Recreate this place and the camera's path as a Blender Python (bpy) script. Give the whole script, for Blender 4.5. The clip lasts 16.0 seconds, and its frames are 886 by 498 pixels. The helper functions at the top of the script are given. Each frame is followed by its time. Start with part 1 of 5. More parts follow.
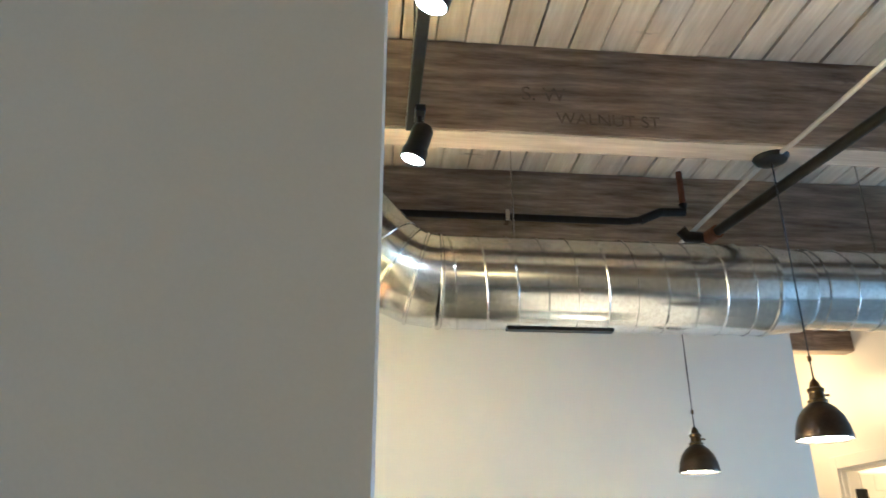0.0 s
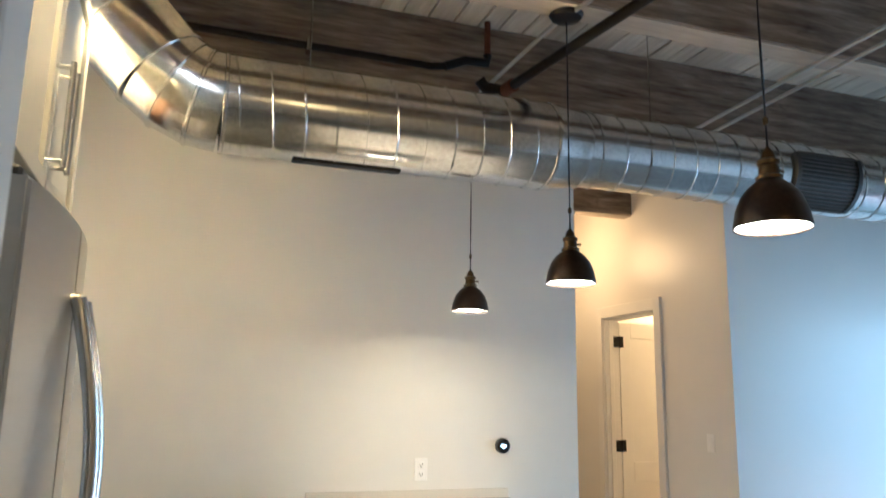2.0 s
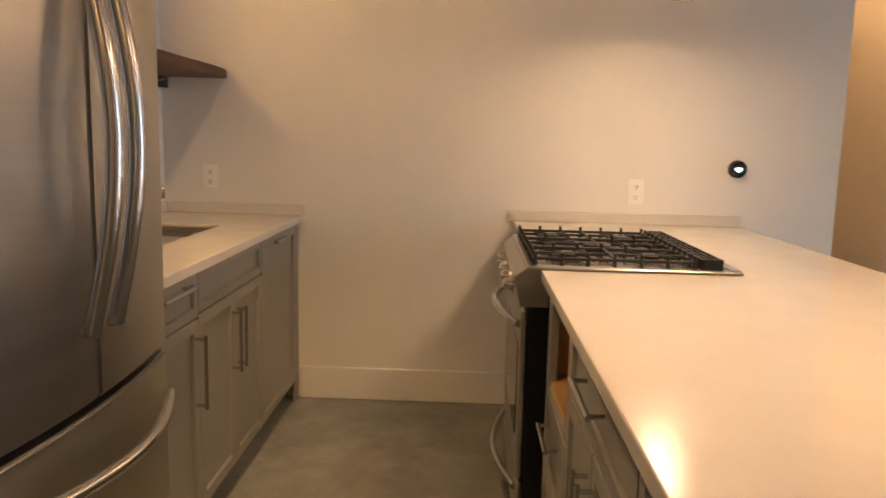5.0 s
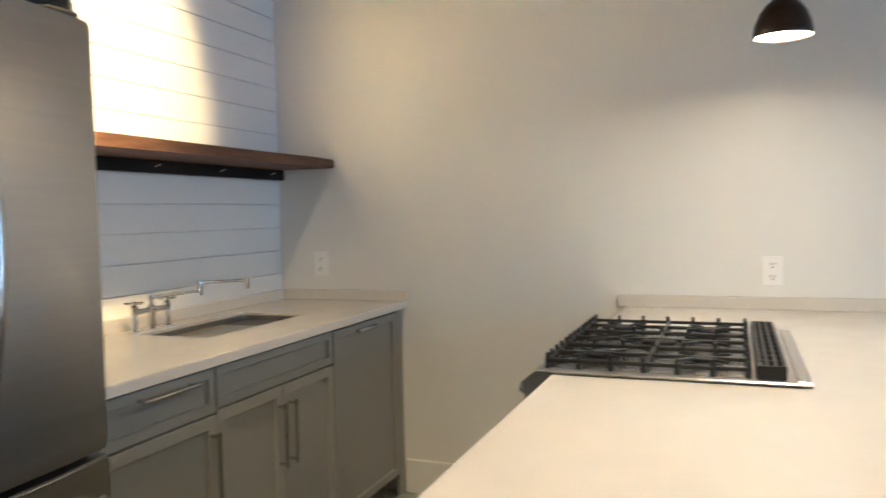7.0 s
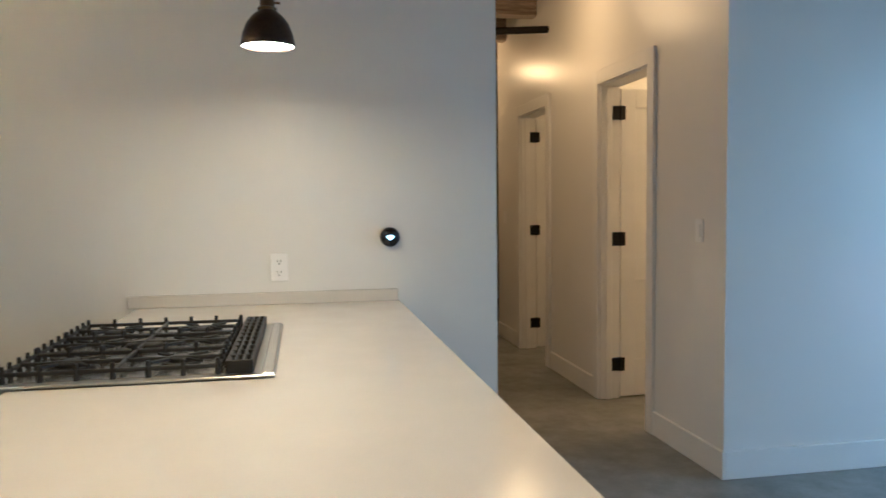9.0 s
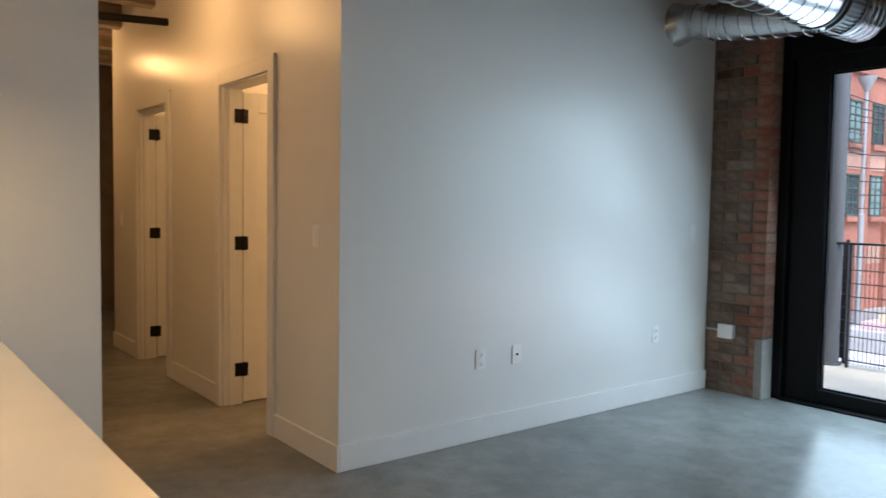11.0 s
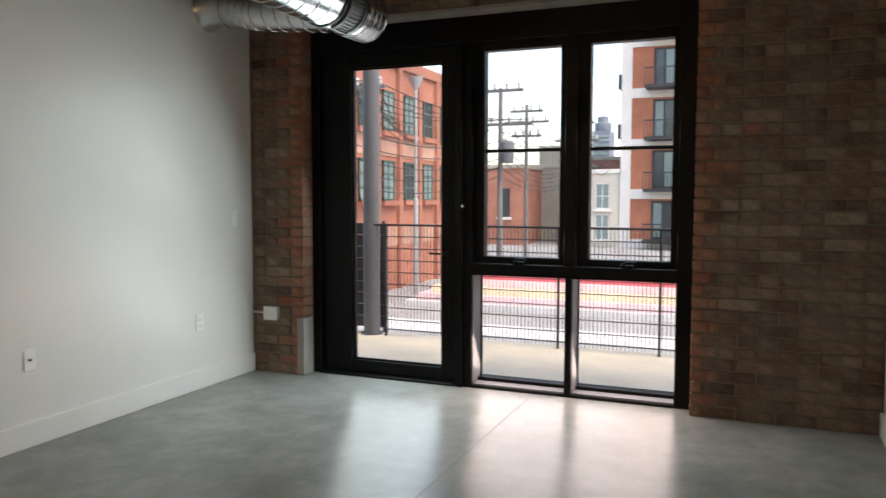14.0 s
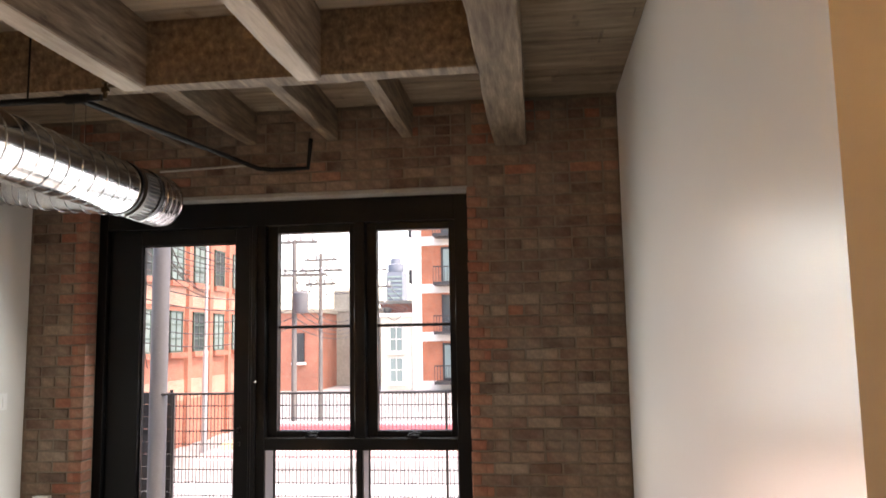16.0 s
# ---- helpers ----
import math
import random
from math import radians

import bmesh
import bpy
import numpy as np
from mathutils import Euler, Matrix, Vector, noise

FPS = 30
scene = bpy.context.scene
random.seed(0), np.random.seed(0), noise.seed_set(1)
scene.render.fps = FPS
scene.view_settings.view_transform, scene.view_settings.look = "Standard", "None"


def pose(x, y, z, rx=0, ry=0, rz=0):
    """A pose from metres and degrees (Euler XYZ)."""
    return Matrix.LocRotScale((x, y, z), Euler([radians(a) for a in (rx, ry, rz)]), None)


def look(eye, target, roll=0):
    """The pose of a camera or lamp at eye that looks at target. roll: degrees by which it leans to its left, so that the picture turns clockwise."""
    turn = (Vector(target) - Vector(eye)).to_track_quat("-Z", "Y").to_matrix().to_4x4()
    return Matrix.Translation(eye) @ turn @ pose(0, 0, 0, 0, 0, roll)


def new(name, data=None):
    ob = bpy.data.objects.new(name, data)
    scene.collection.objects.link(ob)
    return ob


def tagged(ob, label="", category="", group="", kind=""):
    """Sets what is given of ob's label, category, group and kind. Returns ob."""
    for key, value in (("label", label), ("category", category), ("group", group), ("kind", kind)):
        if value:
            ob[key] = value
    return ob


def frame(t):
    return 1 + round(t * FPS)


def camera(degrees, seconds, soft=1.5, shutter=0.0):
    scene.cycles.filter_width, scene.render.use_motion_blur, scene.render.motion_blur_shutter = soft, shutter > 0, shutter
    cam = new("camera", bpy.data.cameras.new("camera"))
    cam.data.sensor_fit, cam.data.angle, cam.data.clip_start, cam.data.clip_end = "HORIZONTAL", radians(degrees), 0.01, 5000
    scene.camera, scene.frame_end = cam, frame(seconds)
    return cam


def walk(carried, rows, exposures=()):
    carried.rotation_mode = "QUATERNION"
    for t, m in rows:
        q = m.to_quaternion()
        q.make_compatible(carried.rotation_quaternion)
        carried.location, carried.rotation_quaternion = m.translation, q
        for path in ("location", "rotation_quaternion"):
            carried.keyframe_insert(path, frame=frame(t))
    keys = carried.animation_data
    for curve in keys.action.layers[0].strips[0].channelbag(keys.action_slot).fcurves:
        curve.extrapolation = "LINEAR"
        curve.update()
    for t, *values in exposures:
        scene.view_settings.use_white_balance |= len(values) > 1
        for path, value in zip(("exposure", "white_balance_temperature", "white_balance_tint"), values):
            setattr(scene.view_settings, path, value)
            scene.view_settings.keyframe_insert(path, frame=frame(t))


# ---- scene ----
cam = camera(60.7, 16.0, shutter=0.3)
PATH = [
    (0, (-2.314, -3.957, 1.494), (-2.132, -2.117, 2.254), -0.3),
    (0.5, (-2.313, -3.957, 1.494), (-1.959, -2.117, 2.191), -0.2),
    (1, (-2.293, -3.962, 1.475), (-1.794, -2.132, 2.11), -0.1),
    (1.5, (-2.244, -3.97, 1.475), (-1.656, -2.141, 2.031), 0.2),
    (2, (-2.15, -3.959, 1.448), (-1.508, -2.104, 1.831), 0.9),
    (2.5, (-2.053, -3.969, 1.426), (-1.399, -2.09, 1.635), 1.0),
    (3, (-1.975, -3.999, 1.4), (-1.301, -2.118, 1.494), 1.0),
    (3.5, (-1.926, -4.011, 1.361), (-1.239, -2.133, 1.309), 1.3),
    (4, (-1.883, -3.959, 1.329), (-1.329, -2.048, 1.124), 1.2),
    (4.5, (-1.802, -3.773, 1.285), (-1.534, -1.813, 0.99), 1.7),
    (6.8, (-1.085, -3.312, 1.327), (-1.892, -1.485, 1.217), -0.9),
    (7, (-1.023, -3.254, 1.324), (-1.744, -1.391, 1.23), -1.3),
    (7.5, (-0.937, -3.223, 1.334), (-1.327, -1.264, 1.239), -1.2),
    (8, (-0.843, -3.238, 1.329), (-0.945, -1.243, 1.221), -1.6),
    (8.5, (-0.807, -3.239, 1.322), (-0.656, -1.248, 1.203), -1.3),
    (9, (-0.792, -3.238, 1.326), (-0.425, -1.276, 1.207), -0.6),
    (9.5, (-0.77, -3.257, 1.33), (-0.159, -1.356, 1.219), -0.1),
    (10, (-0.763, -3.259, 1.33), (0.093, -1.455, 1.223), 0.4),
    (12.5, (-0.564, -3.426, 1.362), (0.999, -2.185, 1.234), 0.9),
    (13, (-0.501, -3.524, 1.359), (1.154, -2.409, 1.229), 0.9),
    (13.5, (-0.482, -3.531, 1.357), (1.274, -2.585, 1.22), 0.6),
    (14, (-0.479, -3.565, 1.34), (1.367, -2.807, 1.204), 0.1),
    (14.5, (-0.49, -3.576, 1.336), (1.441, -3.071, 1.206), 0.1),
    (15, (-0.548, -3.605, 1.345), (1.429, -3.316, 1.25), -1.0),
    (15.5, (-0.685, -3.645, 1.449), (1.3, -3.419, 1.523), -2.4),
    (16, (-0.791, -3.681, 1.584), (1.182, -3.442, 1.811), -1.0),
]
EXPOSURES = [
    (0.0, 3.45, 4400, -6), (1.5, 3.2, 4550, -5), (2.0, 2.85, 4750, -1), (2.5, 2.5, 4950, 3), (3.5, 2.2, 5700, 12), (4.7, 2.35, 6500, 18), (6.8, 2.6, 4750, 2), (7.5, 2.42, 4520, 0),
    (8.0, 2.3, 4430, -1), (8.5, 2.25, 4420, -3), (9.5, 2.15, 5100, 4), (10.2, 2.1, 5500, 8), (12.3, 2.35, 7100, 7), (13.0, 2.3, 7500, 10), (14.0, 2.05, 7700, 13), (14.5, 2.0, 7800, 14),
    (15.0, 2.2, 8200, 16), (15.5, 2.45, 8500, 22), (16.0, 3.0, 8500, 24),
]
walk(cam, [(t, look(eye, target, roll)) for t, eye, target, roll in PATH], EXPOSURES)

# ---- light ----
world = bpy.data.worlds.new("sky")
scene.world = world
world.use_nodes = True
wn = world.node_tree
sky = wn.nodes.new("ShaderNodeTexSky")
sky.sky_type, sky.sun_disc = "NISHITA", False
sky.sun_elevation, sky.sun_rotation = radians(55), radians(205)
sky.air_density, sky.dust_density, sky.ozone_density = 1.0, 2.0, 2.0
wn.links.new(sky.outputs[0], wn.nodes["Background"].inputs[0])
wn.nodes["Background"].inputs[1].default_value = 0.12

sun = new("sun", bpy.data.lights.new("sun", "SUN"))
sun.data.energy, sun.data.angle, sun.data.color = 0.6, radians(25), (1.0, 0.97, 0.93)
sun.matrix_world = look((-12.1, -26.0, 41.0), (0, 0, 0))

# area lamps added in the window openings to stand in for skylight, tilted down: x, y from and to, z from and to
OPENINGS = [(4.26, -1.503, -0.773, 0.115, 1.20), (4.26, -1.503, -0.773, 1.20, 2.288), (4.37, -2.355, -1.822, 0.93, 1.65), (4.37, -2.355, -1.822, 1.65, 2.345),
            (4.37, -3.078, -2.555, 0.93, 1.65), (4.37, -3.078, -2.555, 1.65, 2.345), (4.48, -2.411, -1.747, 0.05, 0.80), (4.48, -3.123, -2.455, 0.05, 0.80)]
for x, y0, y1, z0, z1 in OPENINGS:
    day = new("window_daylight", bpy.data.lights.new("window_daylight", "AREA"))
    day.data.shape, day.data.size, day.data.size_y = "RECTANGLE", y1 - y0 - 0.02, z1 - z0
    # lower lamps tinted pink, for bounce off the stepped wall outside
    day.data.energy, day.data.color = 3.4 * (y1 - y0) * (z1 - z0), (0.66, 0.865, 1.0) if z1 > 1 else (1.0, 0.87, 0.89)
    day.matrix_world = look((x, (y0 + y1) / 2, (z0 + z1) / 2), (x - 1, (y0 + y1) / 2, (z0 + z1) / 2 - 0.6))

WARM = (1.0, 0.575, 0.20)
AMBER = (1.0, 0.53, 0.20)


def lamp(name, kind, place, watts, target=None, size=0.05, colour=WARM, cone=60, blend=0.6):
    data = bpy.data.lights.new(name, kind)
    data.energy, data.color = watts, colour
    if kind == "AREA":
        data.shape, data.size = "DISK", size
    else:
        data.shadow_soft_size = size
    if kind == "SPOT":
        data.spot_size, data.spot_blend = radians(cone), blend
    ob = new(name, data)
    ob.matrix_world = look(place, target or (place[0], place[1] + 0.001, place[2] - 1))
    return ob


PENDANTS = [(-0.885, -0.70), (-0.885, -1.66), (-0.885, -2.61)]
RIM = 1.836
for px, py in PENDANTS:
    lamp("pendant_light", "AREA", (px, py, RIM + 0.004), 0.58, size=0.145, colour=(1.0, 0.48, 0.11))
SPOTS = [((-2.205, -1.92, 2.63), (-3.15, -1.62, 2.2), 135, 74, 0.25), ((-2.205, -2.62, 2.63), (-2.3, -2.1, 0.3), 13, 92, 0.7)]
for a, b, watts, cone, blend in SPOTS:
    d = (Vector(b) - Vector(a)).normalized()
    lamp("track_light", "SPOT", tuple(Vector(a) + d * 0.012), watts, b, 0.03, cone=cone, blend=blend)
# second, wider lamp added at the first head to lift the sink run
lamp("track_light_spill", "SPOT", (-2.215, -1.915, 2.612), 15, (-2.92, -1.4, 0.9), 0.05, cone=92, blend=1.0)
lamp("hall_light", "POINT", (0.60, 1.55, 2.64), 3.5, size=0.2, colour=AMBER)
# unseen lamp added for the far hallway, no fixture built
lamp("hall_light", "POINT", (0.55, 4.6, 2.72), 4, size=0.05, colour=AMBER)
# unseen lamps in the side rooms, for warm light through the doorways
lamp("bath_light", "POINT", (2.5, 1.3, 2.35), 9, size=0.08, colour=AMBER)
lamp("closet_light", "POINT", (2.5, 3.2, 2.35), 4, size=0.08, colour=AMBER)
# unseen fill lamp assumed in the entry, no fixture built
lamp("entry_light", "POINT", (-1.2, -5.6, 2.6), 2.3, size=0.06)

# ---- materials ----
def nodes(name):
    m = bpy.data.materials.new(name)
    m.use_nodes = True
    return m, m.node_tree, m.node_tree.nodes["Principled BSDF"]


def link(t, a, b):
    t.links.new(a, b)


def noise_tex(t, scale, detail=4, stretch=(1, 1, 1), rough=0.55):
    c = t.nodes.new("ShaderNodeTexCoord")
    mp = t.nodes.new("ShaderNodeMapping")
    mp.inputs["Scale"].default_value = stretch
    n = t.nodes.new("ShaderNodeTexNoise")
    n.inputs["Scale"].default_value, n.inputs["Detail"].default_value, n.inputs["Roughness"].default_value = scale, detail, rough
    link(t, c.outputs["Object"], mp.inputs[0])
    link(t, mp.outputs[0], n.inputs["Vector"])
    return n


def ramp(t, src, stops):
    r = t.nodes.new("ShaderNodeValToRGB")
    r.color_ramp.elements[0].position, r.color_ramp.elements[1].position = stops[0][0], stops[-1][0]
    for i, (p, c) in enumerate(stops):
        e = r.color_ramp.elements[0] if i == 0 else r.color_ramp.elements[-1] if i == len(stops) - 1 else r.color_ramp.elements.new(p)
        e.color = (*c, 1) if len(c) == 3 else c
    link(t, src, r.inputs[0])
    return r


def mix(t, a, b, fac, mode="MIX"):
    m = t.nodes.new("ShaderNodeMix")
    m.data_type, m.blend_type = "RGBA", mode
    for s, v in ((m.inputs[0], fac), (m.inputs[6], a), (m.inputs[7], b)):
        if isinstance(v, (int, float)):
            s.default_value = v
        elif isinstance(v, tuple):
            s.default_value = (*v, 1)
        else:
            link(t, v, s)
    return m.outputs[2]


def bumped(t, p, src, strength, dist=0.002):
    b = t.nodes.new("ShaderNodeBump")
    b.inputs["Strength"].default_value, b.inputs["Distance"].default_value = strength, dist
    link(t, src, b.inputs["Height"])
    link(t, b.outputs[0], p.inputs["Normal"])


def shade(c, k):
    return tuple(min(1, v * k) for v in c)


def plain(name, col, rough=0.5, metal=0.0, var=0.08, scale=3.0, fine=60.0, bump=0.15, stretch=(1, 1, 1), spec=0.5, dist=0.001, rvar=0.1):
    """Two scales of tone, a fine relief and an uneven gloss on one base colour."""
    m, t, p = nodes(name)
    big, small = noise_tex(t, scale, 5, stretch), noise_tex(t, fine, 3, stretch)
    c = ramp(t, big.outputs[0], [(0.25, shade(col, 1 - var)), (0.75, shade(col, 1 + var))]).outputs[0]
    g = ramp(t, small.outputs[0], [(0.3, shade((1, 1, 1), 1 - var)), (0.7, (1, 1, 1))]).outputs[0]
    link(t, mix(t, c, g, 1.0, "MULTIPLY"), p.inputs["Base Color"])
    r = ramp(t, big.outputs[0], [(0.3, (rough - rvar * rough,) * 3), (0.7, (rough + rvar * rough,) * 3)])
    link(t, r.outputs[0], p.inputs["Roughness"])
    p.inputs["Metallic"].default_value, p.inputs["Specular IOR Level"].default_value = metal, spec
    if bump:
        bumped(t, p, small.outputs[0], bump, dist)
    return m


def glow(name, col, strength):
    m, t, p = nodes(name)
    p.inputs["Base Color"].default_value = (0.8, 0.8, 0.8, 1)
    p.inputs["Emission Color"].default_value, p.inputs["Emission Strength"].default_value = (*col, 1), strength
    return m


def wood(name, dark, light, stretch, scale=9.0, rough=0.7, island=False, stains=0.0):
    m, t, p = nodes(name)
    grain, wide = noise_tex(t, scale, 8, stretch, 0.65), noise_tex(t, 1.3, 4)
    c = ramp(t, grain.outputs[0], [(0.3, dark), (0.55, tuple((a + b) / 2 for a, b in zip(dark, light))), (0.72, light)]).outputs[0]
    c = mix(t, c, ramp(t, wide.outputs[0], [(0.3, (0.72,) * 3), (0.7, (1.12,) * 3)]).outputs[0], 1.0, "MULTIPLY")
    if island:
        g = t.nodes.new("ShaderNodeNewGeometry")
        c = mix(t, c, ramp(t, g.outputs["Random Per Island"], [(0.0, (0.74, 0.72, 0.70)), (1.0, (1.15, 1.13, 1.1))]).outputs[0], 1.0, "MULTIPLY")
    if stains:
        s = noise_tex(t, 4.0, 6, (0.5, 2, 1), 0.7)
        c = mix(t, c, (0.03, 0.025, 0.02), ramp(t, s.outputs[0], [(0.62, (0, 0, 0)), (0.74, (stains,) * 3)]).outputs[0])
    link(t, c, p.inputs["Base Color"])
    p.inputs["Roughness"].default_value = rough
    bumped(t, p, grain.outputs[0], 0.5, 0.004)
    return m


def concrete_floor():
    m, t, p = nodes("polished_concrete")
    a, b, c = noise_tex(t, 0.9, 8, rough=0.65), noise_tex(t, 6, 8, rough=0.7), noise_tex(t, 90, 2)
    col = ramp(t, a.outputs[0], [(0.30, (0.18, 0.184, 0.172)), (0.5, (0.255, 0.258, 0.242)), (0.70, (0.335, 0.336, 0.316))]).outputs[0]
    col = mix(t, col, ramp(t, b.outputs[0], [(0.34, (0.84,) * 3), (0.64, (1.08,) * 3)]).outputs[0], 1.0, "MULTIPLY")
    col = mix(t, col, ramp(t, c.outputs[0], [(0.3, (0.93,) * 3), (0.6, (1.0,) * 3)]).outputs[0], 1.0, "MULTIPLY")
    link(t, col, p.inputs["Base Color"])
    link(t, ramp(t, b.outputs[0], [(0.3, (0.22,) * 3), (0.7, (0.268,) * 3)]).outputs[0], p.inputs["Roughness"])
    p.inputs["Specular IOR Level"].default_value = 0.15
    bumped(t, p, a.outputs[0], 0.05, 0.01)
    return m


def galvanised():
    m, t, p = nodes("galvanised_steel")
    co = t.nodes.new("ShaderNodeTexCoord")
    v = t.nodes.new("ShaderNodeTexVoronoi")
    v.inputs["Scale"].default_value = 90
    link(t, co.outputs["Object"], v.inputs["Vector"])
    n = noise_tex(t, 5, 5)
    c = ramp(t, v.outputs["Color"], [(0.2, (0.60, 0.61, 0.62)), (0.8, (0.72, 0.73, 0.74))]).outputs[0]
    link(t, mix(t, c, ramp(t, n.outputs[0], [(0.3, (0.9,) * 3), (0.7, (1.0,) * 3)]).outputs[0], 1.0, "MULTIPLY"), p.inputs["Base Color"])
    p.inputs["Metallic"].default_value = 1.0
    link(t, ramp(t, n.outputs[0], [(0.3, (0.17,) * 3), (0.7, (0.24,) * 3)]).outputs[0], p.inputs["Roughness"])
    bumped(t, p, n.outputs[0], 0.03, 0.006)
    return m


def brick_mat(name, reds, smear, least=0.25, most=0.85):
    m, t, p = nodes(name)
    oi = t.nodes.new("ShaderNodeObjectInfo")
    c = ramp(t, oi.outputs["Random"], [(0.0, reds[0]), (0.45, reds[1]), (0.8, reds[2]), (1.0, reds[3])]).outputs[0]
    a, b = noise_tex(t, 22, 6, rough=0.7), noise_tex(t, 120, 3)
    g = t.nodes.new("ShaderNodeNewGeometry")
    w = t.nodes.new("ShaderNodeTexNoise")
    w.inputs["Scale"].default_value, w.inputs["Detail"].default_value = 5.0, 8
    link(t, g.outputs["Position"], w.inputs["Vector"])
    c = mix(t, c, smear, ramp(t, w.outputs[0], [(0.36, (least,) * 3), (0.60, (most,) * 3)]).outputs[0])
    c = mix(t, c, ramp(t, a.outputs[0], [(0.32, (0.66,) * 3), (0.66, (1.18,) * 3)]).outputs[0], 1.0, "MULTIPLY")
    link(t, c, p.inputs["Base Color"])
    p.inputs["Roughness"].default_value, p.inputs["Specular IOR Level"].default_value = 0.85, 0.25
    bumped(t, p, mix(t, a.outputs[0], b.outputs[0], 0.5), 0.22, 0.003)
    return m


def glass(name, tint=(1, 1, 1), rough=0.0):
    m, t, p = nodes(name)
    p.inputs["Base Color"].default_value = (*tint, 1)
    p.inputs["Transmission Weight"].default_value, p.inputs["Roughness"].default_value, p.inputs["IOR"].default_value = 1.0, rough, 1.02
    return m


def far_brick(name, a, b, mortar, scale):
    m, t, p = nodes(name)
    co = t.nodes.new("ShaderNodeTexCoord")
    sep, mp, along = t.nodes.new("ShaderNodeSeparateXYZ"), t.nodes.new("ShaderNodeCombineXYZ"), t.nodes.new("ShaderNodeMath")
    br = t.nodes.new("ShaderNodeTexBrick")
    br.inputs["Scale"].default_value = scale
    for k, v in (("Color1", a), ("Color2", b), ("Mortar", mortar)):
        br.inputs[k].default_value = (*v, 1)
    n = noise_tex(t, 0.8, 6)
    link(t, co.outputs["Object"], sep.inputs[0])
    link(t, sep.outputs[0], along.inputs[0])
    link(t, sep.outputs[1], along.inputs[1])
    link(t, along.outputs[0], mp.inputs[0])
    link(t, sep.outputs[2], mp.inputs[1])
    link(t, mp.outputs[0], br.inputs["Vector"])
    link(t, mix(t, br.outputs[0], ramp(t, n.outputs[0], [(0.3, (0.75,) * 3), (0.7, (1.1,) * 3)]).outputs[0], 1.0, "MULTIPLY"), p.inputs["Base Color"])
    p.inputs["Roughness"].default_value = 0.9
    return m


M_WALL = plain("wall_paint", (0.80, 0.785, 0.75), 0.31, var=0.025, scale=1.2, fine=260, bump=0.06, dist=0.0004, rvar=0.04)
M_TRIM = plain("trim_paint", (0.82, 0.81, 0.78), 0.4, var=0.03, scale=4, fine=150, bump=0.05)
M_SHIPLAP = plain("shiplap_paint", (0.78, 0.78, 0.78), 0.42, var=0.03, scale=3, fine=120, bump=0.06)
M_FLOOR = concrete_floor()
M_JOINT = plain("floor_joint", (0.15, 0.147, 0.142), 0.8)
M_DECK = wood("deck_wood", (0.56, 0.47, 0.37), (0.84, 0.77, 0.66), (12, 1, 12), 3.0, 0.8, island=True, stains=0.75)
# darker copy of the deck wood, dims the planks past the header by colour
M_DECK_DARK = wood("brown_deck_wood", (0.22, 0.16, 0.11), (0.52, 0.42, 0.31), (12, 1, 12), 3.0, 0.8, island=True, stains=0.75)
M_BEAM = wood("beam_wood", (0.10, 0.063, 0.042), (0.46, 0.365, 0.28), (1, 9, 9), 3.0, 0.82, stains=0.8)
M_BEAM_DARK = wood("dark_beam_wood", (0.09, 0.058, 0.037), (0.38, 0.285, 0.195), (1, 9, 9), 3.0, 0.82, stains=0.8)
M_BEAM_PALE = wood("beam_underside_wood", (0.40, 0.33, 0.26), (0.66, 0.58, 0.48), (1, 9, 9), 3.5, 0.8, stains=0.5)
M_SHELF = wood("shelf_wood", (0.07, 0.028, 0.012), (0.21, 0.112, 0.06), (9, 1, 9), 4.0, 0.6, stains=0.6)
M_PLY = wood("cabinet_birch", (0.42, 0.24, 0.10), (0.58, 0.36, 0.17), (1, 1, 7), 4.0, 0.5)
M_QUARTZ = plain("white_quartz", (0.70, 0.655, 0.585), 0.17, var=0.025, scale=7, fine=220, bump=0.0)
M_CAB = plain("cabinet_grey_paint", (0.28, 0.275, 0.25), 0.38, var=0.04, scale=3, fine=160, bump=0.06)
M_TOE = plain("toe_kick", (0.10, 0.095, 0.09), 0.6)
M_STEEL = plain("brushed_steel", (0.45, 0.44, 0.42), 0.32, 1.0, var=0.05, scale=2, fine=35, bump=0.10, stretch=(1, 1, 30), dist=0.0005)
M_STEEL_H = plain("handle_steel", (0.60, 0.59, 0.57), 0.24, 1.0, var=0.05, scale=5, fine=80, bump=0.05)
M_FRIDGE_SIDE = plain("fridge_side_grey", (0.20, 0.20, 0.20), 0.45, 0.2, var=0.04)
M_SINK = plain("sink_steel", (0.42, 0.40, 0.37), 0.36, 1.0, var=0.06, scale=3, fine=40, bump=0.08)
M_CHROME = plain("chrome", (0.82, 0.82, 0.83), 0.07, 1.0, var=0.02, bump=0.0)
M_IRON = plain("cast_iron", (0.007, 0.007, 0.007), 0.5, 0.0, var=0.2, fine=200, bump=0.4)
M_BLACK = plain("black_paint", (0.008, 0.008, 0.009), 0.3, var=0.15, scale=4, fine=90, bump=0.05, spec=0.2)
M_FRAME = plain("black_window_metal", (0.0035, 0.0035, 0.004), 0.45, 0.0, var=0.2, scale=3, fine=80, bump=0.08, spec=0.18)
M_BRONZE = plain("aged_bronze", (0.085, 0.06, 0.044), 0.33, 0.85, var=0.2, scale=14, fine=120, bump=0.15)
M_BRASS = plain("aged_brass", (0.12, 0.082, 0.045), 0.35, 1.0, var=0.2, scale=20)
M_DUCT = galvanised()
M_PIPE = plain("black_pipe", (0.011, 0.0095, 0.0085), 0.5, 0.0, var=0.3, scale=6, fine=90, bump=0.3, spec=0.2)
